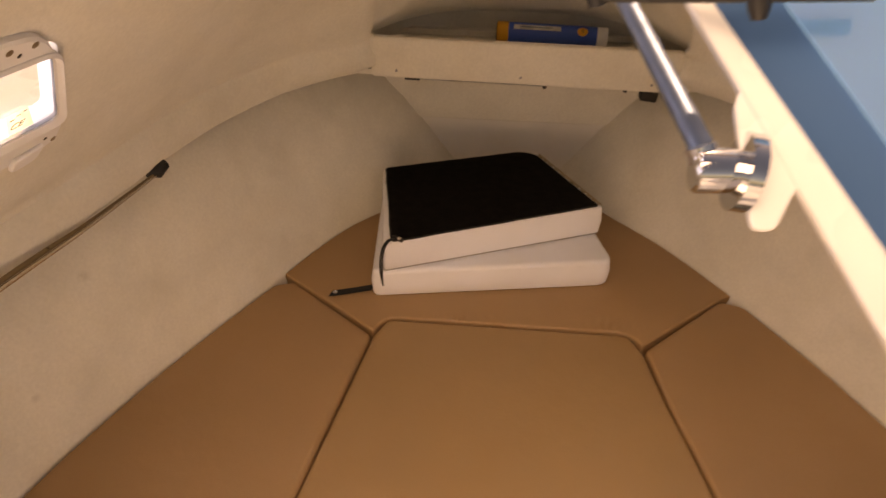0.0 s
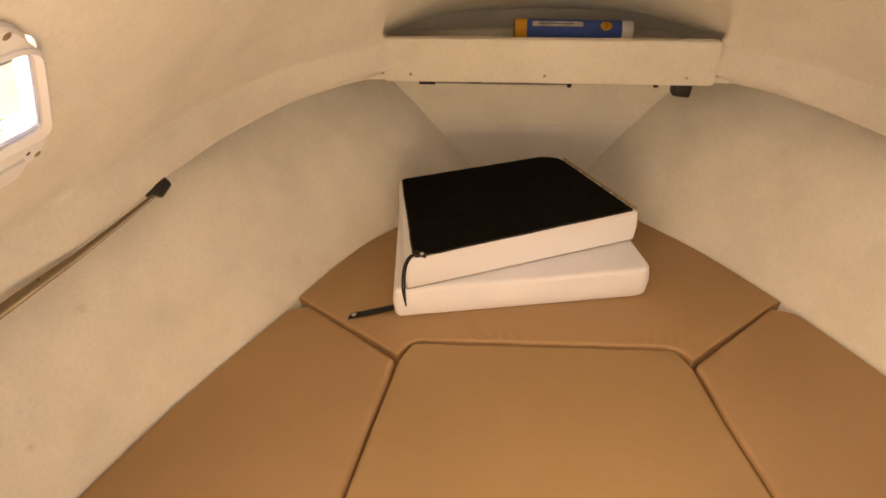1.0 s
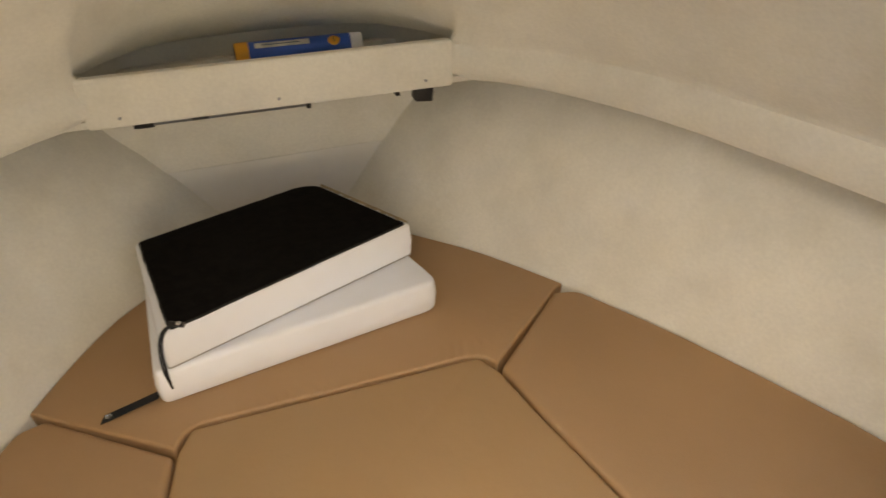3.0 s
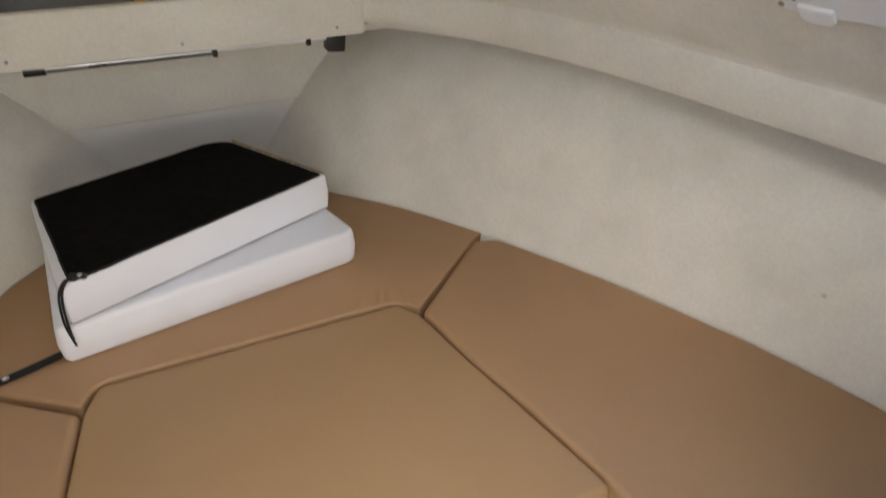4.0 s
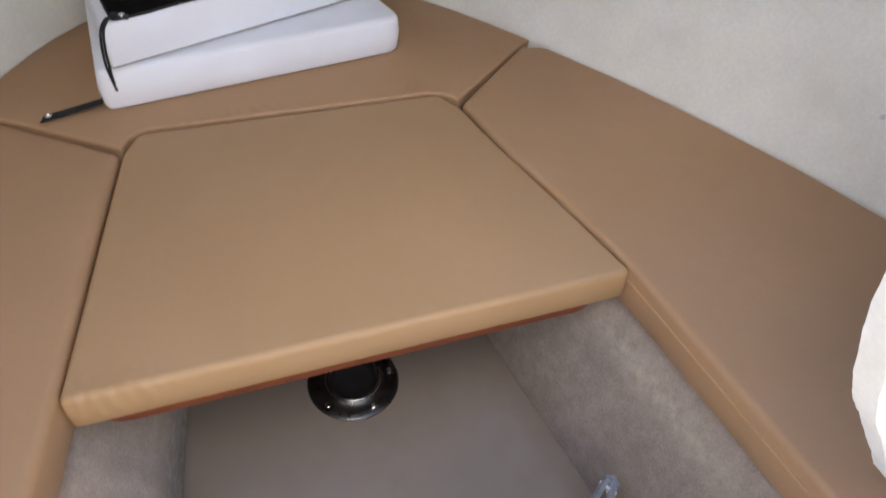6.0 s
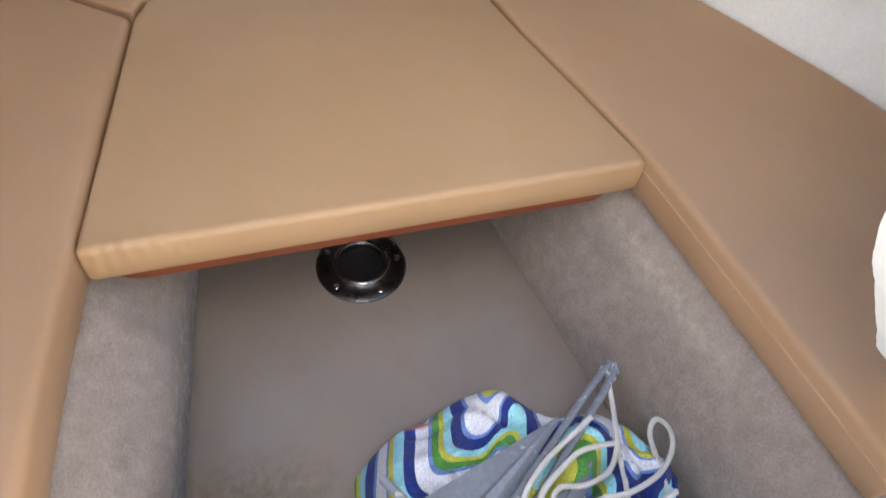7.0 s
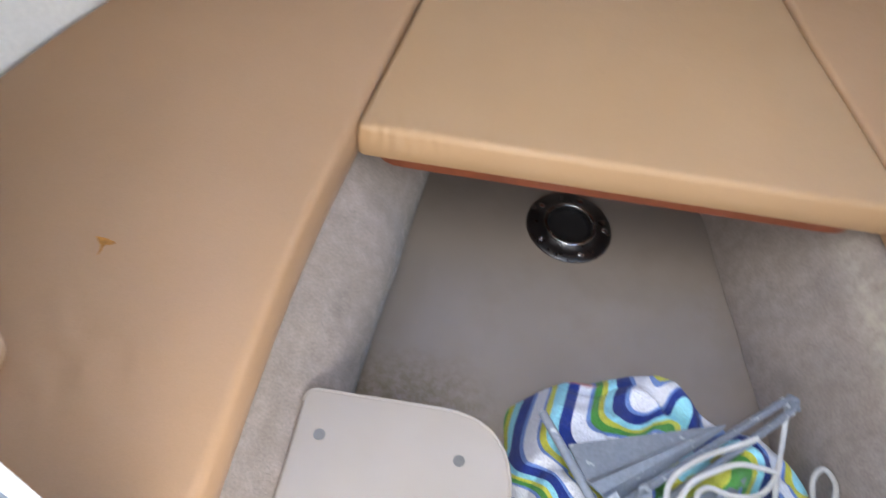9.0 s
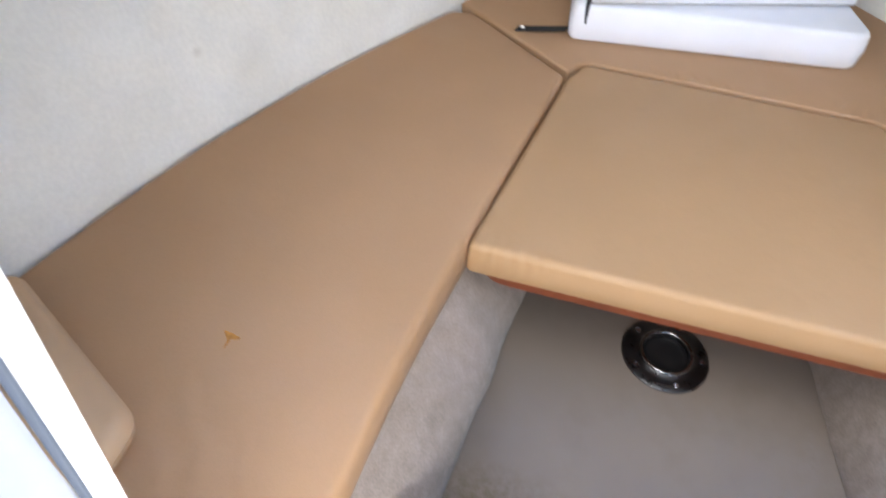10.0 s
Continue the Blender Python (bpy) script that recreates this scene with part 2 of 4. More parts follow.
def towel_mat():
    m = bpy.data.materials.new("towel_waves")
    m.use_nodes = True
    n, l = m.node_tree.nodes, m.node_tree.links
    b = n["Principled BSDF"]
    b.inputs["Roughness"].default_value, b.inputs["Sheen Weight"].default_value = 0.97, 0.12
    co = n.new("ShaderNodeTexCoord").outputs["Object"]
    a = n.new("ShaderNodeTexNoise")
    a.inputs["Scale"].default_value, a.inputs["Detail"].default_value, a.inputs["Distortion"].default_value = 6.5, 0.4, 0.5
    l.new(co, a.inputs["Vector"])

    def along_axis(way, plus, times):
        """Dot product with a way plus the noise times a number."""
        dt = n.new("ShaderNodeVectorMath")
        dt.operation, dt.inputs[1].default_value = "DOT_PRODUCT", way
        l.new(co, dt.inputs[0])
        m1 = n.new("ShaderNodeMath")
        m1.operation, m1.inputs[1].default_value = "MULTIPLY_ADD", times
        l.new(plus, m1.inputs[0])
        l.new(dt.outputs["Value"], m1.inputs[2])
        return m1.outputs[0]

    wave = n.new("ShaderNodeMath")
    wave.operation = "SINE"
    l.new(along_axis((-32.0, 36.0, 14.0), a.outputs["Fac"], 5.0), wave.inputs[0])
    bend = n.new("ShaderNodeMath")
    bend.operation, bend.inputs[1].default_value = "MULTIPLY_ADD", 0.13
    l.new(wave.outputs[0], bend.inputs[0])
    l.new(along_axis((3.2, 2.8, 2.8), a.outputs["Fac"], 0.74), bend.inputs[2])
    k = bend
    fr = n.new("ShaderNodeMath")
    fr.operation = "FRACT"
    l.new(k.outputs[0], fr.inputs[0])
    r = n.new("ShaderNodeValToRGB")
    r.color_ramp.interpolation = "CONSTANT"
    navy, sky_blue, pale, cyan, lime, green = (0.012, 0.035, 0.24), (0.18, 0.30, 0.66), (0.88, 0.88, 0.92), (0.36, 0.78, 0.86), (0.66, 0.64, 0.07), (0.09, 0.34, 0.06)
    bands = [(0.0, navy), (0.12, sky_blue), (0.16, pale), (0.29, sky_blue), (0.32, lime), (0.38, cyan), (0.50, navy), (0.62, pale), (0.76, sky_blue), (0.80, green), (0.87, lime), (0.92, cyan)]
    e = r.color_ramp.elements
    e[0].position, e[0].color = bands[0][0], (*bands[0][1], 1)
    e[1].position, e[1].color = bands[1][0], (*bands[1][1], 1)
    for p, c in bands[2:]:
        x = e.new(p)
        x.color = (*c, 1)
    l.new(fr.outputs[0], r.inputs[0])
    pd = n.new("ShaderNodeVectorMath")
    pd.operation, pd.inputs[1].default_value = "DISTANCE", (0.002, -0.338, 0.10)
    l.new(co, pd.inputs[0])
    pr = n.new("ShaderNodeMapRange")
    for kk, vv in zip((1, 2, 3, 4), (0.034, 0.042, 1.0, 0.0)):
        pr.inputs[kk].default_value = vv
    l.new(pd.outputs["Value"], pr.inputs[0])
    px = n.new("ShaderNodeMix")
    px.data_type = "RGBA"
    px.inputs[7].default_value = (0.62, 0.20, 0.17, 1)
    l.new(pr.outputs[0], px.inputs[0])
    l.new(r.outputs[0], px.inputs[6])
    fz = n.new("ShaderNodeTexNoise")
    fz.inputs["Scale"].default_value, fz.inputs["Detail"].default_value = 420, 3
    l.new(co, fz.inputs["Vector"])
    fm = n.new("ShaderNodeMapRange")
    for kk, vv in zip((1, 2, 3, 4), (0.3, 0.7, 0.72, 1.1)):
        fm.inputs[kk].default_value = vv
    l.new(fz.outputs["Fac"], fm.inputs[0])
    pm = n.new("ShaderNodeMix")
    pm.data_type, pm.blend_type = "RGBA", "MULTIPLY"
    pm.inputs[0].default_value = 1.0
    l.new(px.outputs[2], pm.inputs[6])
    l.new(fm.outputs[0], pm.inputs[7])
    l.new(pm.outputs[2], b.inputs["Base Color"])
    f = n.new("ShaderNodeTexNoise")
    f.inputs["Scale"].default_value, f.inputs["Detail"].default_value = 350, 3
    l.new(co, f.inputs["Vector"])
    bp = n.new("ShaderNodeBump")
    bp.inputs["Strength"].default_value, bp.inputs["Distance"].default_value = 0.9, 0.005
    l.new(f.outputs["Fac"], bp.inputs["Height"])
    l.new(bp.outputs[0], b.inputs["Normal"])
    return m


TOWEL = towel_mat()


# ---- builders ----
def link(name, bm, material, parent=None, label="", smooth=True):
    bmesh.ops.recalc_face_normals(bm, faces=bm.faces)
    me = bpy.data.meshes.new(name)
    bm.to_mesh(me)
    bm.free()
    me.materials.append(material)
    if smooth:
        me.polygons.foreach_set("use_smooth", [True] * len(me.polygons))
        me.set_sharp_from_angle(angle=radians(40))
    ob = new(name, me)
    if parent:
        ob.parent = parent
    if label:
        tagged(ob, label)
    return ob


def part(name, bm, material, parent, label=""):
    return link(name, bm, material, parent, label)


def thing(name, label, category, group="", at=(0, 0, 0)):
    ob = new(name)
    ob.location = at
    ob.empty_display_size = 0.05
    return tagged(ob, label, category, group)


def structure(name, bm, material, label="", smooth=True):
    return tagged(link(name, bm, material, smooth=smooth), label, "", "", "structure")


def box(x0, x1, y0, y1, z0, z1, bevel=0.0, m=None):
    bm = bmesh.new()
    bmesh.ops.create_cube(bm, size=1.0, matrix=Matrix.Translation(((x0 + x1) / 2, (y0 + y1) / 2, (z0 + z1) / 2)) @ Matrix.Diagonal((x1 - x0, y1 - y0, z1 - z0, 1)))
    if bevel:
        bmesh.ops.bevel(bm, geom=bm.edges[:], offset=bevel, segments=2, profile=0.5, affect="EDGES")
    if m:
        bm.transform(m)
    return bm


def spline(pts, n=8):
    """A smooth line through the points."""
    p = [Vector(q) for q in pts]
    p = [p[0] * 2 - p[1], *p, p[-1] * 2 - p[-2]]
    out = []
    for i in range(1, len(p) - 2):
        a, b, c, d = p[i - 1 : i + 3]
        for k in range(n):
            t = k / n
            out.append(0.5 * (2 * b + (c - a) * t + (2 * a - 5 * b + 4 * c - d) * t * t + (3 * b - a - 3 * c + d) * t**3))
    return out + [p[-2]]


def frames(path):
    """Tangent and two normals along a line, without twist."""
    out, n = [], None
    for i, p in enumerate(path):
        t = (path[min(i + 1, len(path) - 1)] - path[max(i - 1, 0)]).normalized()
        if n is None:
            n = t.orthogonal().normalized()
        n = (n - t * n.dot(t)).normalized()
        out.append((t, n, t.cross(n)))
    return out


def sweep(path, radius, seg=10, lobes=0, pitch=0.03, bm=None, cap=True):
    """A tube along a line; radius a number or one for each point; with lobes a laid rope."""
    bm = bm or bmesh.new()
    path = [Vector(p) for p in path]
    rings, run = [], 0.0
    for i, (p, (t, a, b)) in enumerate(zip(path, frames(path))):
        if i:
            run += (p - path[i - 1]).length
        r = radius[i] if isinstance(radius, (list, tuple)) else radius
        ring = []
        for k in range(seg):
            th = 2 * math.pi * k / seg
            turn = 2 * math.pi / lobes if lobes else 1.0
            phi = (th - 2 * math.pi * run / pitch) % turn - turn / 2
            rr = r / 2.155 * (1.155 * math.cos(phi) + math.sqrt(max(1 - (1.155 * math.sin(phi)) ** 2, 0))) if lobes else r
            ring.append(bm.verts.new(p + a * rr * math.cos(th) + b * rr * math.sin(th)))
        rings.append(ring)
    for u, v in zip(rings, rings[1:]):
        for k in range(seg):
            bm.faces.new((u[k], u[(k + 1) % seg], v[(k + 1) % seg], v[k]))
    if cap:
        bm.faces.new(rings[0][::-1])
        bm.faces.new(rings[-1])
    return bm


def resample(path, step):
    out = [path[0]]
    for p in path[1:]:
        while (p - out[-1]).length >= step:
            out.append(out[-1] + (p - out[-1]).normalized() * step)
    return out


def lathe(profile, seg=48, at=(0, 0, 0), m=None):
    """Turns a line of (radius, height) about z."""
    bm = bmesh.new()
    rings = []
    for r, z in profile:
        rings.append([bm.verts.new((r * math.cos(2 * math.pi * k / seg), r * math.sin(2 * math.pi * k / seg), z)) for k in range(seg)])
    for u, v in zip(rings, rings[1:]):
        for k in range(seg):
            bm.faces.new((u[k], u[(k + 1) % seg], v[(k + 1) % seg], v[k]))
    bm.faces.new(rings[0][::-1])
    bm.faces.new(rings[-1])
    bm.transform(Matrix.Translation(at) @ (m or Matrix()))
    return bm


def fillet(poly, radius, n=5):
    """Rounds the corners of a closed polygon; radius a number or one for each corner."""
    out = []
    q = [Vector((p[0], p[1])) for p in poly]
    for i, p in enumerate(q):
        r = radius[i] if isinstance(radius, (list, tuple)) else radius
        a, b = q[i - 1] - p, q[(i + 1) % len(q)] - p
        if not r:
            out.append(p)
            continue
        r = min(r, a.length * 0.45, b.length * 0.45)
        s, e = p + a.normalized() * r, p + b.normalized() * r
        for k in range(n + 1):
            t = k / n
            out.append(s * (1 - t) ** 2 + p * 2 * t * (1 - t) + e * t * t)
    return out


def shrink(poly, d):
    """The polygon drawn in by d."""
    area = sum(a.x * b.y - b.x * a.y for a, b in zip(poly, poly[1:] + poly[:1]))
    s = 1 if area > 0 else -1
    out = []
    for i, p in enumerate(poly):
        a, b = (p - poly[i - 1]).normalized(), (poly[(i + 1) % len(poly)] - p).normalized()
        na, nb = Vector((-a.y, a.x)) * s, Vector((-b.y, b.x)) * s
        n = na + nb
        n = n.normalized() / max((1 + na.dot(nb)) / 2, 0.25) ** 0.5 if n.length > 1e-6 else na
        out.append(p + n * d)
    return out


def loft(rings, cap=True):
    bm = bmesh.new()
    rows = [[bm.verts.new(v) for v in ring] for ring in rings]
    n = len(rows[0])
    for u, v in zip(rows, rows[1:]):
        for k in range(n):
            bm.faces.new((u[k], u[(k + 1) % n], v[(k + 1) % n], v[k]))
    if cap:
        bm.faces.new(rows[0][::-1])
        bm.faces.new(rows[-1])
    return bm


def slab(poly, z0, z1, r=0.0, belly=0.0, dense=0.04, corner=0.0, n=6):
    """An upholstered or moulded slab: the polygon with rounded corners and rim and filled sides."""
    p = [Vector((q[0], q[1])) for q in poly]
    radii = list(corner) if isinstance(corner, (list, tuple)) else [corner] * len(p)
    steps = [(min(r, 0.004), z0), (0, z0 + min(r, 0.006)), (-belly, (z0 + z1) / 2), (0, z1 - r)] if r else [(0, z0), (0, z1)]
    if r:
        steps += [(r * (1 - math.cos(a)), z1 - r + r * math.sin(a)) for a in (0.4, 0.8, 1.2, math.pi / 2)]
    rings, counts = [], None
    for d, z in steps:
        q = fillet(shrink(p, d), [max(c - d, 0.0015) if c else 0 for c in radii], n)
        pairs = list(zip(q, q[1:] + q[:1]))
        counts = counts or [max(1, round((b - a).length / dense)) for a, b in pairs]
        rings.append([(*a.lerp(b, i / k), z) for (a, b), k in zip(pairs, counts) for i in range(k)])
    return loft(rings)


def plate(pts, thick):
    """A flat plate through the given corners."""
    p = [Vector(q) for q in pts]
    n = (p[1] - p[0]).cross(p[2] - p[0]).normalized() * thick
    bm = bmesh.new()
    a, b = [bm.verts.new(q) for q in p], [bm.verts.new(q + n) for q in p]
    bm.faces.new(a[::-1])
    bm.faces.new(b)
    for i in range(len(p)):
        j = (i + 1) % len(p)
        bm.faces.new((a[i], a[j], b[j], b[i]))
    return bm


def sheet(rows, thick, inside=(0, 0.1, 0.62)):
    """A curved sheet from rows of points, thickened away from the point inside."""
    bm = bmesh.new()
    v = [[bm.verts.new(p) for p in row] for row in rows]
    for a, b in zip(v, v[1:]):
        for i in range(len(a) - 1):
            bm.faces.new((a[i], a[i + 1], b[i + 1], b[i]))
    bmesh.ops.recalc_face_normals(bm, faces=bm.faces)
    bm.normal_update()
    s = 1 if sum(f.normal.dot(f.calc_center_median() - Vector(inside)) * f.calc_area() for f in bm.faces) > 0 else -1
    w = [[bm.verts.new(p.co + p.normal * thick * s) for p in row] for row in v]
    for a, b in zip(w, w[1:]):
        for i in range(len(a) - 1):
            bm.faces.new((b[i], b[i + 1], a[i + 1], a[i]))
    n, m = len(v) - 1, len(v[0]) - 1
    for i in range(n):
        for k in (0, m):
            bm.faces.new((v[i][k], v[i + 1][k], w[i + 1][k], w[i][k]))
    for i in range(m):
        for k in (0, n):
            bm.faces.new((v[k][i], v[k][i + 1], w[k][i + 1], w[k][i]))
    return bm


def dome(r, at, up=(0, 0, 1), flat=0.45):
    """A round screw head."""
    q = Vector((0, 0, 1)).rotation_difference(Vector(up)).to_matrix().to_4x4()
    return lathe([(r, 0), (r * 0.95, r * flat * 0.5), (r * 0.6, r * flat), (r * 0.22, r * flat), (r * 0.2, r * flat * 0.5)], 14, at, q)


def lettering(text, size, depth=0.0002):
    """Letters of the built-in font as a bmesh, centred, lying in the plane of x and y."""
    txt = bpy.data.curves.new("lettering", "FONT")
    txt.body, txt.size, txt.align_x, txt.align_y, txt.extrude = text, size, "CENTER", "CENTER", depth
    tmp = new("lettering", txt)
    bpy.context.view_layer.update()
    me = bpy.data.meshes.new_from_object(tmp.evaluated_get(bpy.context.evaluated_depsgraph_get()))
    bpy.data.objects.remove(tmp)
    bm = bmesh.new()
    bm.from_mesh(me)
    return bm


def cut(ob, bm):
    """Cuts the solid bm out of ob."""
    me = bpy.data.meshes.new("cut")
    bmesh.ops.recalc_face_normals(bm, faces=bm.faces)
    bm.to_mesh(me)
    bm.free()
    tool = new("cut", me)
    mod = ob.modifiers.new("opening", "BOOLEAN")
    mod.operation, mod.object, mod.solver = "DIFFERENCE", tool, "EXACT"
    dg = bpy.context.evaluated_depsgraph_get()
    ob.data = bpy.data.meshes.new_from_object(ob.evaluated_get(dg))
    ob.modifiers.clear()
    bpy.data.objects.remove(tool)


# ---- plan of the hull ----
EDGE_Y = [-0.80, -0.55, -0.40, -0.25, -0.10, -0.02, 0.13, 0.286, 0.495, 0.60, 0.70, 0.82, 0.93, 1.045]
EDGE_X = [1.020, 0.976, 0.942, 0.898, 0.846, 0.814, 0.741, 0.658, 0.534, 0.467, 0.395, 0.285, 0.197, 0.130]
FLARE_Y, FLARE = [-0.80, -0.30, 0.10, 0.50, 0.80, 1.045], [0.12, 0.17, 0.22, 0.33, 0.50, 0.75]
TOP, DECK = 0.366, 0.288


def hull_x(y, z=TOP, side=1):
    # the lining is a little fuller on one side than on the other
    if side > 0:
        fuller = float(np.interp(y, [-0.5, -0.1, 0.1, 0.3, 0.47, 0.6, 0.75, 0.88, 1.0], [0.010, 0.011, 0.014, 0.020, 0.017, 0.012, 0.009, 0.0, 0.0]))
    else:
        fuller = float(np.interp(y, [-0.5, -0.2, 0.0, 0.15, 0.3, 0.45, 0.55, 0.7, 0.85, 1.0], [-0.015, -0.011, -0.008, 0.0, 0.004, 0.010, 0.023, 0.040, 0.036, 0.0]))
    return float(np.interp(y, EDGE_Y, EDGE_X) + np.interp(y, FLARE_Y, FLARE) * (z - TOP)) + fuller


# ---- hull sides and bow ----
ys = [-0.80 + 1.845 * i / 40 for i in range(41)]
zs = [0.20 + 0.60 * i / 12 for i in range(13)]
for side, name in ((-1, "wall_port"), (1, "wall_starboard")):
    rows = [[(side * (hull_x(y, z, side) + 1.6 * max(z - 0.56, 0) ** 2 + 0.25 * (0.5 * (hull_x(y - 0.05) + hull_x(y + 0.05)) - hull_x(y) if -0.75 < y < 0.95 else 0)), y, z) for z in zs] for y in ys]
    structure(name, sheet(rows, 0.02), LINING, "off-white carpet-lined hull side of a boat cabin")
bow = thing("wall_bow", "off-white bow bulkhead in two panels above the berth", "")
bow["kind"] = "structure"
xt, xm, xl = hull_x(1.045, 0.80) + 0.02, hull_x(1.045, 0.538) + 0.02, hull_x(1.045, 0.25)
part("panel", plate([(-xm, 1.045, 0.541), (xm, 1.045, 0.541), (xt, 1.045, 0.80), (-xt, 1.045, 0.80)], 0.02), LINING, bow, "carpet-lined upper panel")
part("panel", plate([(-xl, 1.050, 0.25), (xl, 1.050, 0.25), (xm, 1.050, 0.538), (-xm, 1.050, 0.538)], 0.02), PANEL, bow, "painted lower panel")
part("joint", box(-xm + 0.02, xm - 0.02, 1.041, 1.049, 0.5335, 0.5408, 0.001), mat("brown_joint", (0.10, 0.075, 0.05), 0.8, vary=0.3, scale=30), bow, "dark brown strip at the joint between the panels")
for x in (-0.196, -0.008, 0.172):
    part("screw", dome(0.004, (x, 1.049, 0.517), (0, -1, 0)), POLE, bow)

# ---- cabin liner ----
HALF = [(0, 1.10), (0.20, 1.082), (0.32, 1.03), (0.385, 0.95), (0.41, 0.87), (0.435, 0.78), (0.54, 0.645), (0.622, 0.50), (0.672, 0.376), (0.702, 0.28),
        (0.757, 0.10), (0.82, -0.11), (0.893, -0.40), (0.965, -0.80)]
half = spline([(x, y, 0) for x, y in HALF], 9)
# the crease above the roll, which turns in ahead of the shelf's back
CREASE = [(0, 1.045), (0.13, 1.03), (0.225, 0.99), (0.30, 0.925), (0.355, 0.85), (0.42, 0.76), (0.532, 0.645)] + HALF[7:]
crease = spline([(x, y, 0) for x, y in CREASE], 9)
WIDER = {1: ([-0.8, -0.1, 0.2, 0.35, 0.5, 0.62, 0.75], [0.030, 0.030, 0.030, 0.025, 0.017, 0.011, 0.003]), -1: ([0.0, 0.25, 0.35, 0.5, 0.65, 0.78], [0.0, 0.006, 0.012, 0.018, 0.018, 0.004])}


def liner_half(side, line=half):
    return [Vector((p.x + float(np.interp(p.y, *WIDER[side])) if p.x else 0.0, p.y, 0)) for p in line]


def both_sides(line):
    return [Vector((-p.x, p.y, 0)) for p in liner_half(-1, line)[:0:-1]] + liner_half(1, line)


plan = list(zip(both_sides(half), both_sides(crease)))
LEVELS = [(0.792, -0.13), (0.772, -0.05), (0.765, -0.008), (0.766, 0.0), (0.776, 0.006), (0.80, 0.009), (0.822, 0.010), (0.836, 0.008), (0.847, 0.001), (0.856, 0.004), (0.868, 0.016), (0.88, 0.028),
          (0.94, 0.078), (1.02, 0.146), (1.10, 0.214), (1.18, 0.285), (1.28, 0.375), (1.36, 0.43)]


def liner_point(pair, z, inset):
    p = pair[0].lerp(pair[1], float(np.interp(z, [0.835, 0.852, 0.95, 1.15], [0.0, 1.0, 1.0, 0.0])))
    to = Vector((0, min(p.y, 0.45), 0)) - p
    q = p + to.normalized() * inset
    if q.x < 0:
        q.x += float(np.interp(p.y, [-0.8, 0.05, 0.30], [0.010, 0.007, 0.0]) * np.interp(z, [0.80, 0.87], [1.0, 0.0]))
    # the roll thickens where it meets the ends of the shelf
    end = p.y - (0.776 if p.x < 0 else 0.754)
    roll = np.interp(end, [-0.18, -0.09, -0.028, -0.010, 0.013, 0.032], [0.0, 0.018, 0.064, 0.092, 0.094, 0.0]) * np.interp(z, [0.766, 0.776, 0.80, 0.830, 0.845, 0.854, 0.868, 0.90], [0.0, 0.45, 1.0, 1.0, 0.78, 0.55, 0.50, 0.0])
    return (math.copysign(max(abs(q.x) - float(roll) * min(abs(p.x) / 0.30, 1.0), 0.0), q.x), q.y, z)


rows = [[liner_point(p, z, d) for z, d in LEVELS] for p in plan]
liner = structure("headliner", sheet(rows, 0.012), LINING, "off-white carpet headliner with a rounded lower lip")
edge = [Vector(liner_point(p, 1.358, 0.425)) for p in plan]
front = [q for q in edge if q.y > -0.30]
structure("ceiling", plate([(q.x, q.y, q.z) for q in [Vector((front[0].x - 0.01, -0.30, 1.358))] + front + [Vector((front[-1].x + 0.01, -0.30, 1.358))]], -0.03), LINING,
          "carpet-lined cabin roof ahead of the open hatch", smooth=False)
for side, name in ((-1, "trim_port"), (1, "trim_starboard")):
    structure(name, plate([(side * 0.44, -0.80, 1.358), (side * 0.555, -0.80, 1.358), (side * 0.46, -0.30, 1.358), (side * 0.42, -0.30, 1.358)], 0.03), LINING, "lined edge of the hatch opening", smooth=False)


